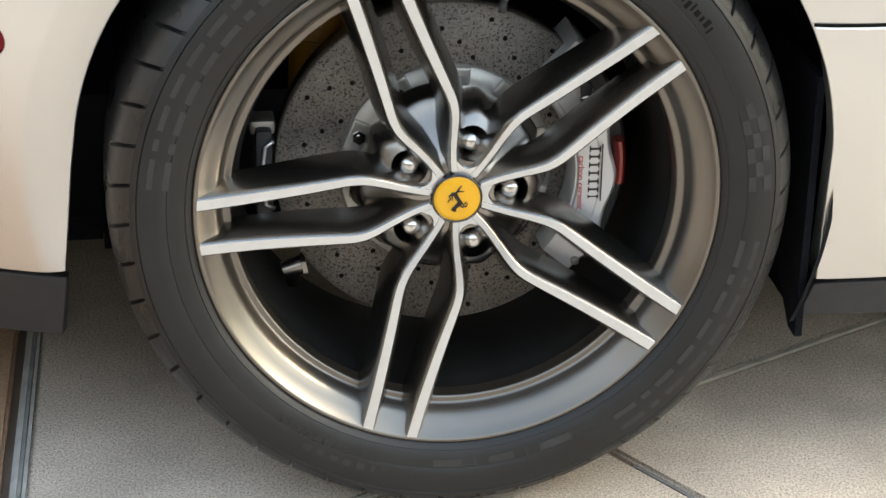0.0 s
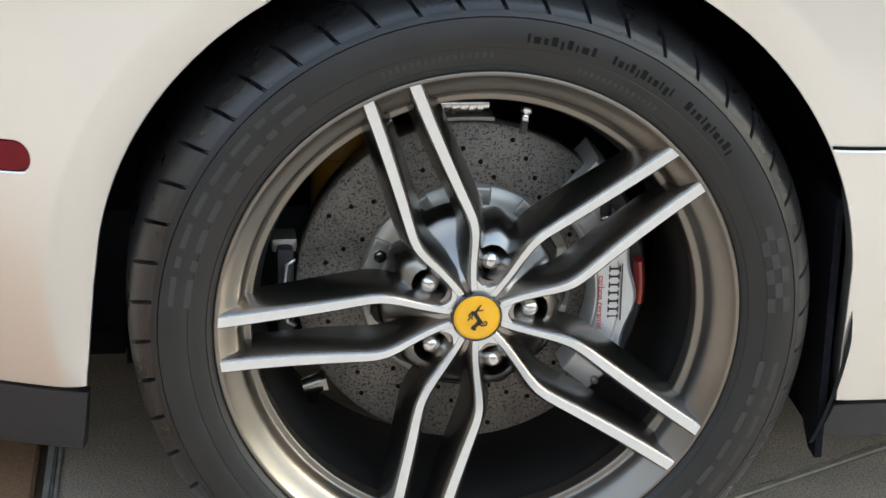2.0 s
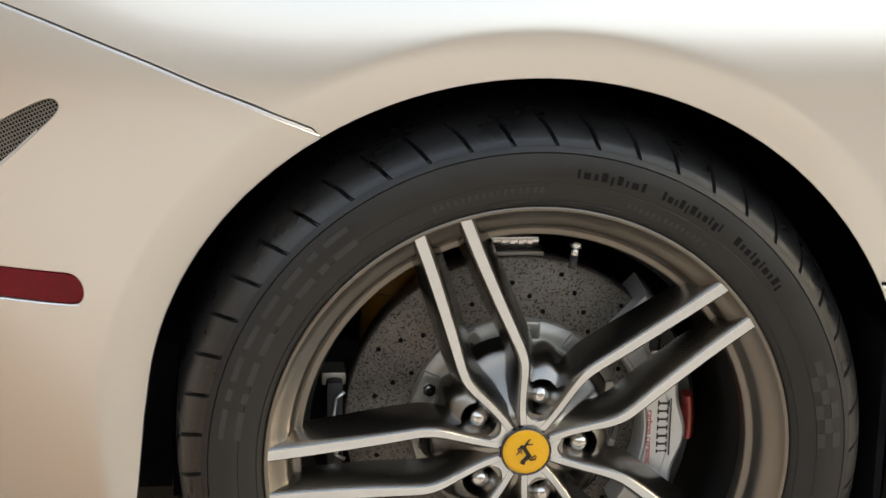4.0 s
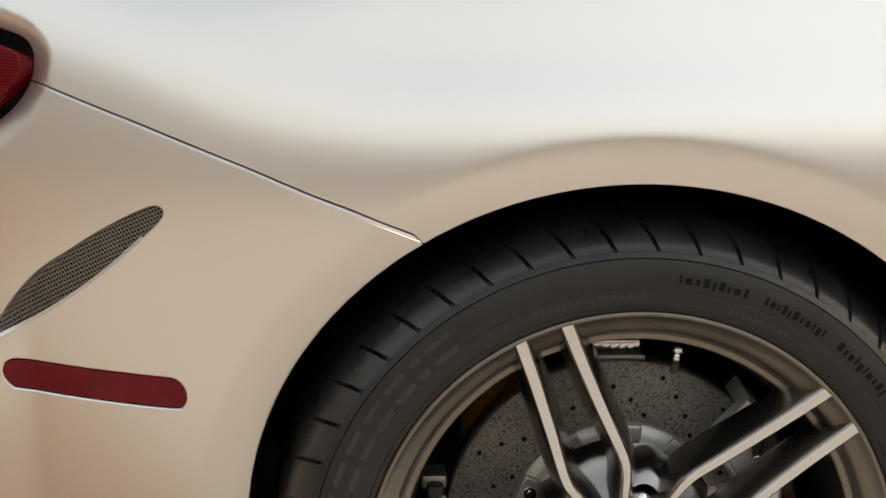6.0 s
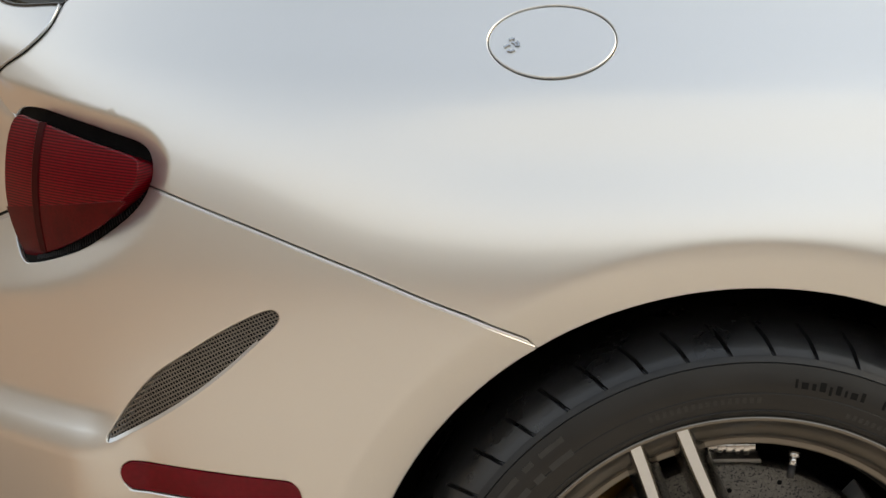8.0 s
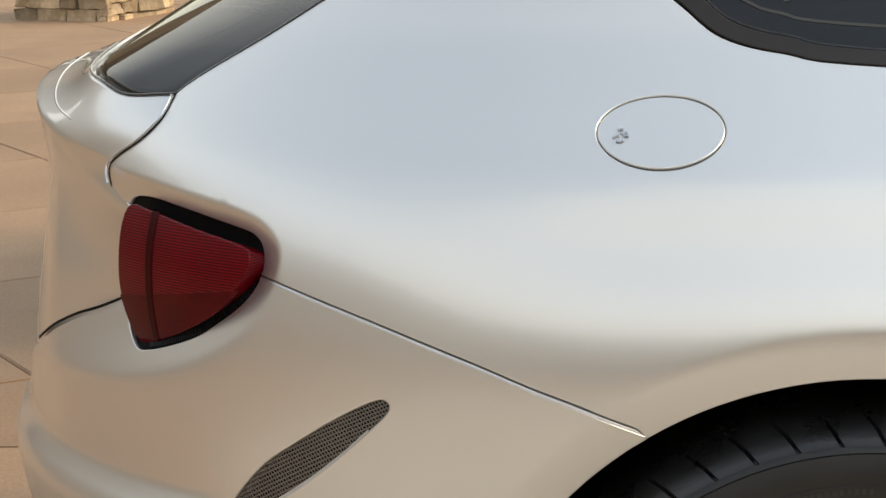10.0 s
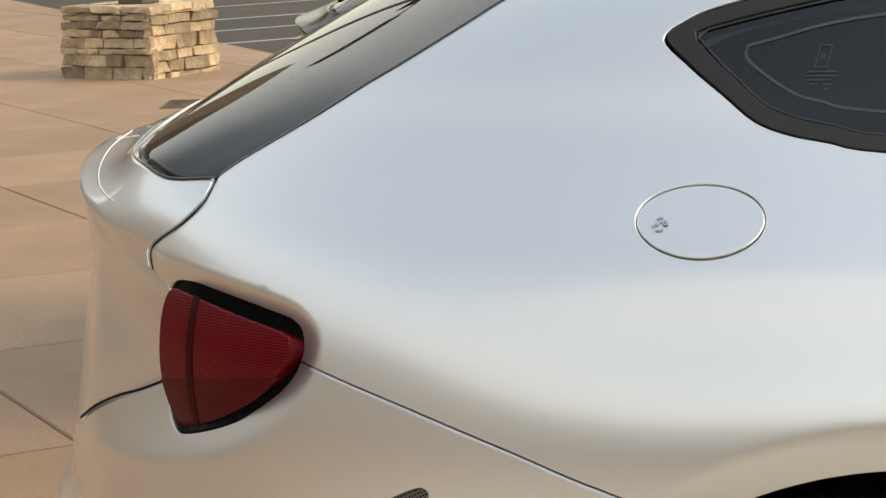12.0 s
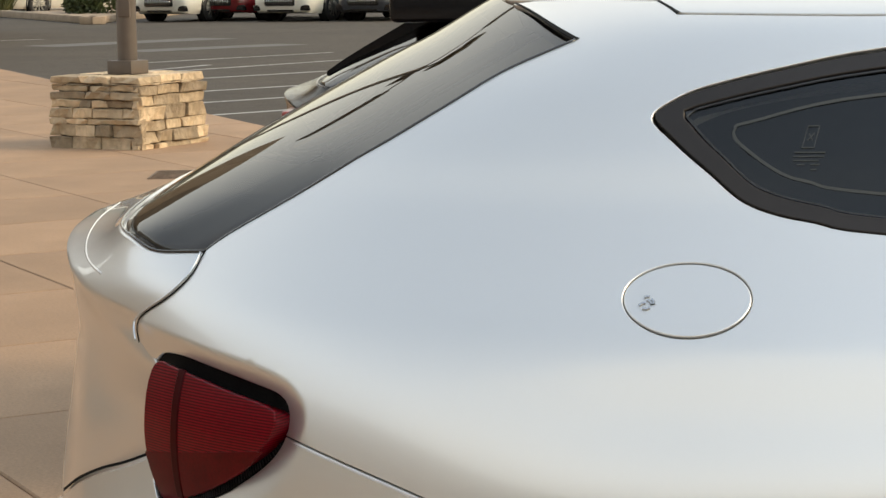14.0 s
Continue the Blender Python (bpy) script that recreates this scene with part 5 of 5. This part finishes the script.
face_turn = Matrix(((1, 0, 0, 0), (0, 0, -1, 0), (0, 1, 0, 0), (0, 0, 0, 1)))      # text's plane to the wheel's plane, facing -y
print_on("red_lettering", caliper, "carbon ceramic", .0098, Matrix.Translation((.1380, .0750, -.009)) @ face_turn @ Matrix.Rotation(radians(-90), 4, "Z"), M["red_print"])
bars = [[(.1593, .034), (.1607, .034), (.1607, -.030), (.1593, -.030)]]
for k, w in enumerate((.0070, .0060, .0060, .0060, .0065, .0060, .0035)):
    z = .032 - k * .0092
    top = .1573 if k else .1585
    bars += [[(.1460, z), (.1475, z), (.1475, z - w), (.1460, z - w)], [(.1475, z - w * .3), (top, z - w * .3), (top, z - w * .65), (.1475, z - w * .65)],
             [(top - .0015, z), (top, z), (top, z - w), (top - .0015, z - w)]]
v, f = flat_shape(bars, .0748)
part("maker_mark", mesh_of("maker_mark", v, f, [M["ink"]], smooth=False), None, caliper, "black maker's name in bars")
for k, ch in enumerate("295/35ZR20"):
    a = radians(250 - 2.15 * k)
    print_on("size_lettering", wheel, ch, .0125, Matrix.Translation((.2905 * math.cos(a), -.0122, .2905 * math.sin(a))) @ face_turn @ Matrix.Rotation(a - math.pi / 2, 4, "Z"), M["rubber_print"])
caliper2 = part("parking_caliper", rounded_box((-.200, .100, -.045), (-.182, .160, .050), .006), M["black_trim"], car, "small dark parking-brake caliper with a bright edge outline")
caliper2.location = AXLE
# bright wire added to draw the lit edge of the dark caliper
v, f = tube([(-.181, .098, -.035), (-.190, .097, -.030), (-.193, .097, .010), (-.190, .097, .034), (-.181, .098, .040)], .0022, 6)
part("spring_clip", mesh_of("spring_clip", v, f, [M["machined"]]), None, caliper2, "bright wire drawing the caliper's edge outline")
part("caliper_arm", rounded_box((-.205, .115, .040), (-.178, .15, .056), .005), M["steel"], caliper2)
bm = bmesh.new()
drum(bm, (-.172, .125, -.118), (-.152, .125, -.112), .009, .011, 16)
drum(bm, (-.152, .125, -.112), (-.147, .125, -.111), .013, .013, 6)
drum(bm, (-.160, .130, -.118), (-.161, .140, -.140), .008, .007, 16)
lower = part("lower_ball_joint", bm, M["spoke_side"], car, "dark steel ball joint")
lower.location = AXLE
bm = bmesh.new()
drum(bm, (-.034, .135, .194), (.022, .135, .194), .009, .009, 20)
for q in range(5):
    drum(bm, (-.026 + .009 * q, .135, .194), (-.021 + .009 * q, .135, .194), .0115, .0115, 20)
upper = part("upper_arm_bush", bm, M["chrome"], car, "bright steel upper arm bush")
upper.location = AXLE
part("bracket", rounded_box((-.038, .122, .176), (.028, .150, .183), .003), M["steel"], upper)
bm = bmesh.new()
drum(bm, (-.122, .225, .05), (-.112, .235, .30), .036, .036, 28)
for q in range(5):
    drum(bm, (-.120 + .0016 * q, .227, .10 + .04 * q), (-.1195 + .0016 * q, .2275, .112 + .04 * q), .039, .039, 28)
damper = part("damper", bm, M["yellow_spring"], car, "amber ribbed damper sleeve")
damper.location = AXLE

# arch liner and flap ahead of the wheel


def liner_shape(i, j, r, y, a):
    back = float(step01(-math.cos(a), 0.2, 1.0))
    return r, y + (0.085 * back if j < 3 else 0), a


v, f = lathe([(.396, .026), (.404, .034), (.412, .06), (.412, .36), (.05, .362)], 80, arc=radians(204), start=radians(-24), shape=liner_shape)
liner = part("arch_liner", mesh_of("arch_liner", v, f, [M["liner"]]), None, car, "black felted wheel-arch liner")
liner.location = (0, 0, ARCH_Z)
v, f = sweep([[(x, y, z) for y, z in ((.035, .165), (.06, .165), (.22, .30), (.22, .46), (.035, .46))] for x in (.372, .380)], None)
part("mud_flap", mesh_flat("mud_flap", (v, f), M["liner"]), None, car, "black tapered rubber flap ahead of the wheel")
for lo, hi in (((-.80, .45, .13), (-.372, 1.45, .16)), ((.372, .42, .13), (1.4, 1.48, .16)), ((-.37, .42, .13), (.37, 1.48, .16))):
    bm = bmesh.new()
    box(bm, lo, hi)
    part("floor_pan", bm, M["liner"], car, "black underbody panel", smooth=False)


# ---- the black car alongside: the same model ----
black_car = copy_thing(car, Matrix.Translation((-.11, 2.95, 0)))
black_car.name = "black_car"
tagged(black_car, "black hatchback parked alongside with a reflective rear window", "car")
dark_mesh = {}
for ob in black_car.children_recursive:
    if ob.data and any(m in (M["paint"],) for m in ob.data.materials):
        if ob.data.name not in dark_mesh:
            me = ob.data.copy()
            me.materials[0] = M["black_paint"]
            dark_mesh[ob.data.name] = me
        ob.data = dark_mesh[ob.data.name]

frame_path = [[glass_point(t, .5) + (dx, 0, dz) for dx, dz in ((.0, -.01), (.0, .006 + .05 * t), (.02, .010 + .055 * t), (.05, -.01))] for t in np.linspace(0.04, 1, 30)]
v, f = sweep([[tuple(p) for p in q] for q in frame_path], None)
part("hatch_frame", mesh_flat("hatch_frame", (v, f), M["black_paint"]), None, black_car, "gloss black raised hatch frame")
part("roof_spoiler", rounded_box((-.62, .22, 1.155), (.10, 1.70, 1.235), .02, 3), M["black_paint"], black_car, "gloss black roof spoiler")
part("corner_lamp", rounded_box((-.912, .38, .895), (-.82, .56, .932), .010, 2), M["red_part"], black_car, "bright red corner lamp")


# ---- stone plinth with the lamp pole ----
PL, PF = Vector((-4.05, 13.32, 0)), Vector((-3.37, 13.01, 0))
ex = (PF - PL).normalized()
ey = Vector((-ex.y, ex.x, 0))
PLINTH = Matrix(((ex.x, ey.x, 0, PL.x), (ex.y, ey.y, 0, PL.y), (0, 0, 1, 0), (0, 0, 0, 1)))
PW, PD, PH = (PF - PL).length, 0.78, 0.53
plinth = thing("stone_plinth", PLINTH, "square plinth of buff stacked ledgestone with a flat cap", "plinth")
bm = bmesh.new()
box(bm, (.02, .02, -.03), (PW - .02, PD - .02, PH - .03))
part("core", bm, M["mortar"], plinth, smooth=False)
rng = random.Random(5)


def stone_mesh(w, h, d, seed):
    """A rough split stone, w along the wall, proud toward -y."""
    rg = random.Random(seed)
    bm = bmesh.new()
    box(bm, (0, -d, 0), (w, .03, h))
    bmesh.ops.subdivide_edges(bm, edges=[e for e in bm.edges if abs(e.verts[0].co.x - e.verts[1].co.x) > .01], cuts=2, use_grid_fill=True)
    for q in bm.verts:
        k = .020
        q.co += Vector((rg.uniform(-k, k) * .5, rg.uniform(-k, k) * (1 if q.co.y < 0 else 0), rg.uniform(-k, k) * .3))
    bmesh.ops.bevel(bm, geom=bm.edges[:], offset=.005, segments=1, affect="EDGES")
    me = bpy.data.meshes.new("stone")
    bm.to_mesh(me)
    bm.free()
    me.materials.append(M["stone"])
    return me


def stone_wall(length, height, place, taper):
    z, row = -.02, 0
    while z < height - .01:
        h = rng.choice((.045, .06, .075, .09, .11))
        h = min(h, height - z)
        x = -.02 - taper * (1 - z / height) * rng.uniform(.2, 1)
        end = length + .02 + taper * (1 - z / height)
        while x < end - .02:
            w = min(rng.uniform(.11, .34), end - x)
            if end - x - w < .06:
                w = end - x
            ob = part("stone", stone_mesh(w - .005, h - .005, rng.uniform(.012, .04) + taper * .5 * (1 - z / height), rng.random()), None, plinth)
            ob.matrix_local = place @ Matrix.Translation((x, 0, z))
            x += w
        z += h


stone_wall(PW, PH - .05, Matrix.Identity(4), .03)
stone_wall(PD, PH - .05, Matrix(((0, -1, 0, PW), (1, 0, 0, 0), (0, 0, 1, 0), (0, 0, 0, 1))), .03)
for i in range(3):
    for j in range(3):
        w, d = (PW + .06) / 3, (PD + .06) / 3
        ob = part("cap_stone", stone_mesh(w - .01, .05, d - .04, 100 + i * 3 + j), None, plinth)
        ob.matrix_local = Matrix.Translation((-.03 + i * w, -.03 + j * d + d - .03, PH - .052))
pole_at = PLINTH @ Vector((.40, .36, PH))
lamp_pole = thing("lamp_pole", pole_at, "brown enamelled round lamp pole on the stone plinth", "lamp pole")
bm = rounded_box((-.11, -.11, 0), (.11, .11, .10), .008)
bmesh.ops.transform(bm, matrix=Matrix.Rotation(math.atan2(ex.y, ex.x), 4, "Z"), verts=bm.verts)
part("base_plate", bm, M["pole"], lamp_pole)
bm = bmesh.new()
drum(bm, (0, 0, .09), (0, 0, 4.3), .074, .062, 32)
part("shaft", bm, M["pole"], lamp_pole)
bm = rounded_box((-.045, -.082, .42), (.045, -.05, .62), .012, 3)
part("hand_hole_cover", bm, M["pole"], lamp_pole)

for turn in (20, 110, 200, 290):
    arm_turn = Matrix.Rotation(radians(turn), 4, "Z")
    v, f = tube([arm_turn @ Vector(q) for q in ((.04, 0, 4.2), (.25, 0, 4.32), (.55, 0, 4.36))], .03, 10)
    bracket = part("lamp_arm", mesh_of("lamp_arm", v, f, [M["pole"]]), None, lamp_pole)
    part("lamp_head", rounded_box((.5, -.17, 4.30), (1.15, .17, 4.42), .03, 2, arm_turn), M["pole"], bracket, "brown box lamp head")

# ---- cover plate let into the pavement ----
bm = rounded_box((-.135, -.25, -.02), (.135, .25, .006), .004, 1)
for k in range(7):
    box(bm, (-.115, -.215 + .07 * k - .012, .005), (.115, -.215 + .07 * k + .012, .010))
cover = part("cover_plate", bm, M["cover"], None, smooth=False)
cover.matrix_world = pose(-2.78, 11.14, 0, 0, 0, 4)
tagged(cover, "weathered brown cover plate let into the pavement", "cover plate", kind="structure")

# ---- paint on the car park ----
marks = thing("parking_lines", (0, 0, 0), "worn white parking lines on asphalt", "marking", kind="structure")


def line_on(a, b, w, mat, name, parent, z=-.026):
    a, b = Vector((*a, 0)), Vector((*b, 0))
    n = Vector((-(b - a).y, (b - a).x, 0)).normalized() * w / 2
    me = mesh_of(name, [(*(a + n).xy, z), (*(a - n).xy, z), (*(b - n).xy, z), (*(b + n).xy, z)], [(0, 1, 2, 3)], [mat])
    return part(name, me, None, parent)


for a, b in (((-3.6, 16.85), (-1.2, 19.2)), ((-4.0, 18.62), (-1.6, 21.0)), ((-4.5, 20.4), (-2.0, 22.9)), ((-5.1, 22.97), (-2.6, 25.6)), ((-5.5, 25.1), (-3.0, 28.7)),
             ((-6.5, 23.75), (-5.2, 27.0)), ((-6.6, 27.5), (-3.9, 30.8))):
    line_on(a, b, .10, M["white_line"], "line", marks)
line_on((-10.5, 38.8), (-13, 37.0), .12, M["white_line"], "line", marks)
line_on((-9.6, 34.9), (-6.9, 38.2), 1.1, M["asphalt_patch"], "patch", marks, -.027)
line_on((-7.4, 32.2), (-5.0, 34.6), .9, M["asphalt_patch"], "patch", marks, -.0275)

# far kerb, planting
bed_corner = Matrix.Translation((-12.0, 49.8, 0))
kerb_far = part("kerb", rounded_box((-24, 0, -.03), (0, .35, .16), .03, m=bed_corner @ Matrix.Rotation(radians(-63.4), 4, "Z")), M["kerb"], None)
tagged(kerb_far, "tan concrete kerb of the planting bed", "kerb", kind="structure")
kerb_side = part("kerb", rounded_box((.05, 0, -.03), (14, .35, .16), .03, m=bed_corner @ Matrix.Rotation(radians(88), 4, "Z")), M["kerb"], None)
tagged(kerb_side, "tan concrete kerb along the end of the planting bed", "kerb", kind="structure")
bed = part("planting_bed", mesh_of("planting_bed", [(-12.05, 50.3, .10), (-11.7, 63.5, .10), (-16, 78, .10), (-22.6, 71.0, .10)], [(0, 1, 2, 3)], [M["kerb"]]), None, None)
tagged(bed, "tan gravel planting bed behind the kerb", "planting bed", kind="structure")


def leaf_mass(name, size, count, leaf, mat, seed, upright=0.0):
    """A trimmed mass of many small leaves or blades."""
    rg = np.random.RandomState(seed)
    vs, fs = [], []
    for k in range(count):
        p = rg.uniform(-1, 1, 3)
        p[2] = rg.uniform(0, 1)
        lim = (abs(p[0]) ** 4 + abs(p[1]) ** 4 + abs(p[2]) ** 5) ** .25
        p = p / max(lim, .3) * rg.uniform(.78, 1.0) if not upright else p * (.4, .4, .05)
        c = p * np.array(size) * np.array((.5, .5, 1))
        d = rg.normal(size=3)
        if upright:
            d = np.array((p[0] * 1.2 + rg.normal() * .3, p[1] * 1.2 + rg.normal() * .3, upright))
        d /= np.linalg.norm(d)
        s = np.cross(d, rg.normal(size=3))
        s /= np.linalg.norm(s) + 1e-6
        ln, wd = leaf * rg.uniform(.6, 1.3), leaf * (.35 if not upright else .025)
        b = len(vs)
        vs += [c - s * wd, c + s * wd, c + d * ln]
        fs.append((b, b + 1, b + 2))
    return mesh_of(name, vs, fs, [mat], smooth=False)


for nm, at, size, n, leaf, mat, up, lab in (
        ("hedge", (-13.45, 57.6, .1), (2.0, 2.0, 1.6), 5200, .13, M["leaf"], 0, "clipped dark green hedge in the planting bed"),
        ("hedge", (-14.30, 58.9, .1), (1.0, 1.4, 1.4), 2600, .13, M["leaf"], 0, "clipped dark green hedge in the planting bed"),
        ("grass_clump", (-17.35, 60.6, .1), (1.8, 1.8, 1.0), 500, 1.0, M["grass"], 1.4, "dry green ornamental grass clump by the kerb"),
        ("grass_clump", (-12.5, 57.3, .1), (1.8, 1.8, 1.0), 500, 1.3, M["grass"], 1.8, "tall green ornamental grass by the hedge")):
    ob = part(nm, leaf_mass(nm, size, n, leaf, mat, 3, up), None, None)
    ob.location = at
    tagged(ob, lab, "hedge" if nm == "hedge" else "grass")



# ---- cars across the car park ----
def sedan(name, paint, place, label):
    """A parked saloon, nose toward -y: body, cabin glass, grille, lamps, wheels."""
    me_thing = thing(name, place, label, "car", "cars across the car park")
    # stations along the length: y, half width at the waist, sill height, waist height, deck height
    stations = [(-.02, .62, .30, .50, .66), (.06, .80, .24, .55, .74), (.30, .91, .20, .62, .84), (.75, .95, .20, .70, .94), (1.5, .95, .20, .76, 1.00), (2.6, .95, .20, .78, 1.02),
                (3.9, .94, .20, .80, 1.04), (4.6, .90, .24, .78, 1.04), (4.92, .76, .32, .70, .98), (4.98, .66, .40, .66, .90)]
    rings = []
    for y, w, sill, waist, deck in smooth_ring(stations, 3, closed=False):
        rings.append([Vector(p) for p in ((-w * .90, y, sill), (-w * .985, y, sill + .12), (-w, y, waist - .08), (-w * .97, y, waist + .06), (-w * .86, y, deck - .03), (-w * .5, y, deck),
                                          (w * .5, y, deck), (w * .86, y, deck - .03), (w * .97, y, waist + .06), (w, y, waist - .08), (w * .985, y, sill + .12), (w * .90, y, sill))])
    part("body", mesh_flat("body", sweep(rings, None), paint, 0.9), None, me_thing)
    roof = []
    for y, w, z in ((1.45, .74, 1.0), (2.2, .66, 1.36), (2.7, .63, 1.43), (3.4, .62, 1.42), (4.1, .66, 1.28), (4.6, .72, 1.03)):
        roof.append([Vector(p) for p in ((-.80, y, .98), (-w, y, z - .10 if z > 1.1 else z), (-w * .8, y, z), (w * .8, y, z), (w, y, z - .10 if z > 1.1 else z), (.80, y, .98))])
    part("cabin", mesh_flat("cabin", sweep(roof, None), M["gloss_black"], 0.6), None, me_thing)
    part("grille", rounded_box((-.46, -.06, .38), (.46, .10, .60), .07), M["gloss_black"], me_thing)
    for k in range(11):
        low, high = .415 + .02 * abs(k - 5) / 5, .575 - .03 * abs(k - 5) / 5
        part("grille_bar", rounded_box((-.37 + .074 * k - .006, -.075, low), (-.37 + .074 * k + .006, -.05, high), .005, 1), M["chrome"], me_thing)
    part("lower_intake", rounded_box((-.40, -.02, .25), (.40, .10, .33), .03), M["gloss_black"], me_thing)
    for sx in (-1, 1):
        part("intake", rounded_box((sx * .66 - .16, -.01, .27), (sx * .66 + .16, .25, .42), .04), M["gloss_black"], me_thing)
        part("headlamp", rounded_box((sx * .70 - .15, .05, .62), (sx * .70 + .15, .5, .74), .05), M["chrome"], me_thing)
        for y in (.95, 3.95):
            v, f = lathe([(.20, .02), (.24, .0), (.335, -.005), (.355, .03), (.355, .20), (.24, .21)], 40)
            w = part("tyre", mesh_of("tyre", v, f, [M["rubber"]]), None, me_thing)
            w.matrix_local = pose(sx * .965, y, .355, 0, 0, 90 if sx > 0 else -90)
            bm = bmesh.new()
            for k in range(10):
                box(bm, (-.013, .0, .04), (.013, .02, .235), 0, Matrix.Rotation(2 * math.pi * k / 10, 4, "Y"))
            drum(bm, (0, 0, 0), (0, .02, 0), .06, .06, 16)
            part("rim", bm, M["steel"], w)
            v, f = lathe([(.0001, .06), (.25, .06)], 32)
            part("rim_well", mesh_of("rim_well", v, f, [M["hole"]]), None, w)
            v, f = lathe([(.385, -.012), (.41, .0), (.41, .2)], 40)
            arch = part("arch", mesh_of("arch", v, f, [M["hole"]]), None, me_thing)
            arch.matrix_local = pose(sx * .945, y, .36, 0, 0, 90 if sx > 0 else -90)
    return me_thing


for nm, paint, x, y, turn, lab in (("white_sedan", "white_paint", -9.29, 51.6, -27, "white saloon with a dark oval grille parked across the lot"),
                                   ("maroon_sedan", "maroon_paint", -7.84, 51.9, -27, "dark red saloon parked between two white ones"),
                                   ("white_sedan", "white_paint", -6.03, 50.5, -27, "cream white saloon with multi-spoke wheels across the lot"),
                                   ("slate_sedan", "slate_paint", -3.9, 50.0, -27, "slate grey saloon at the end of the row"),
                                   ("white_coupe", "white_paint", -16.3, 61.6, -52, "white coupe parked behind the planting bed")):
    turned = Matrix.Rotation(radians(turn), 4, "Z")
    near_wheel = turned @ Vector((.96, .95, 0))
    sedan(nm, M[paint], Matrix.Translation((x - near_wheel.x, y - near_wheel.y, -.03)) @ turned, lab)


# unseen plain wall beside the pavement, added to darken what the tail and bumper reflect
bm = rounded_box((-9.4, -18, -.03), (-9.0, 9.5, 4.6), .02, 1)
tagged(part("wall_west", bm, M["grey_stucco"], None), "unseen grey stucco wall added to darken the tail's reflections", "wall", kind="structure")

bm = rounded_box((-42, 37, -.03), (-13.2, 45, 11.0), .05, 1)
tagged(part("wall_north", bm, M["brown_stucco"], None), "plain brown stucco wall of a neighbouring building", "wall", kind="structure")

# unseen wall, added to cut the low sky reflected in the flank
bm = rounded_box((-24, -24.4, -.03), (20, -24, 7.0), .03, 1)
tagged(part("wall_south", bm, M["stucco"], None), "unseen tan stucco wall added to dim the flank's reflections", "wall", kind="structure")

# unseen woods far off, added all round to dim the horizon in reflections
rng_far = random.Random(41)
ring_v, ring_f, n_far = [], [], 240
for i in range(n_far):
    a = 2 * math.pi * i / n_far
    top = 9.0 + 2.5 * math.sin(a * 3 + 1) + 1.5 * math.sin(a * 11) + rng_far.uniform(-.9, .9)
    for r, z in ((150, -.05), (151, top * .7), (153, top), (158, top * .9), (160, -.05)):
        ring_v.append((r * math.sin(a), r * math.cos(a), z))
for i in range(n_far):
    k = (i + 1) % n_far
    for j in range(4):
        ring_f.append((i * 5 + j, k * 5 + j, k * 5 + j + 1, i * 5 + j + 1))
tagged(part("backdrop", mesh_of("backdrop", ring_v, ring_f, [M["woods"]]), None, None), "unseen belt of far woods added to dim the reflected horizon", "woods", kind="structure")

# ---- pavement slabs ----
slab_bm = rounded_box((0, 0, -.05), (1.143, 1.203, 0), .005, 1)
slab_me = bpy.data.meshes.new("slab")
slab_bm.to_mesh(slab_me)
slab_bm.free()
slab_me.materials.append(M["slab"])
SLABS = Matrix(((D1.x, D2.x, 0, 0), (D1.y, D2.y, 0, 0), (0, 0, 1, 0), (0, 0, 0, 1)))
EDGE_OUT = Vector((-(EDGE_B - EDGE_A).y, (EDGE_B - EDGE_A).x)).normalized() * -1
AX0, AX1, AY0, AY1, EX, EY = -2.604, 3.404, -3.204, 2.304, Vector((1, 0)), Vector((0, 1))       # the apron that the slabs are cut round
for i in range(-24, 14):
    for j in range(-9, 14):
        lo = Vector((.21 + 1.15 * i, .26 + 1.21 * j, 0))
        mid = SLABS @ (lo + Vector((.57, .6, 0)))
        if not (-9.0 < mid.x < 5.5 and mid.y > -5.5):
            continue
        corners = [(SLABS @ (lo + Vector(q))).xy for q in ((0, 0, 0), (1.143, 0, 0), (1.143, 1.203, 0), (0, 1.203, 0))]
        inside = clip(clip(clip(clip(corners, Vector((AX0, 0)), EX), Vector((AX1, 0)), -EX), Vector((0, AY0)), EY), Vector((0, AY1)), -EY)
        whole = all(on_pavement(q) for q in corners)
        if len(inside) < 3 and whole:
            part("slab", slab_me, None, pavement).matrix_local = SLABS @ Matrix.Translation(lo)
            continue
        shown = clip(corners, EDGE_B, EDGE_OUT)
        pieces = [shown]
        if len(inside) > 2:
            band = clip(clip(shown, Vector((AX0, 0)), EX), Vector((AX1, 0)), -EX)
            pieces = [clip(shown, Vector((AX0, 0)), -EX), clip(shown, Vector((AX1, 0)), EX), clip(band, Vector((0, AY0)), -EY), clip(band, Vector((0, AY1)), EY)]
        for poly in pieces:
            if len(poly) > 2 and abs(sum(a.x * b.y - b.x * a.y for a, b in zip(poly, poly[1:] + poly[:1]))) > .02:
                slab_of("slab", poly, M["slab"], pavement)
ring = [(-40, -16), (8, -16), (8, -7), (EDGE_B.x + 3.0, EDGE_B.y - 6.3), (EDGE_A.x + .1, EDGE_A.y), (-40, 40)]
bed_me = mesh_of("slab_bed", [(x, y, -.012) for x, y in ring], [tuple(range(len(ring)))], [M["bed"]])
part("slab_bed", bed_me, None, pavement)
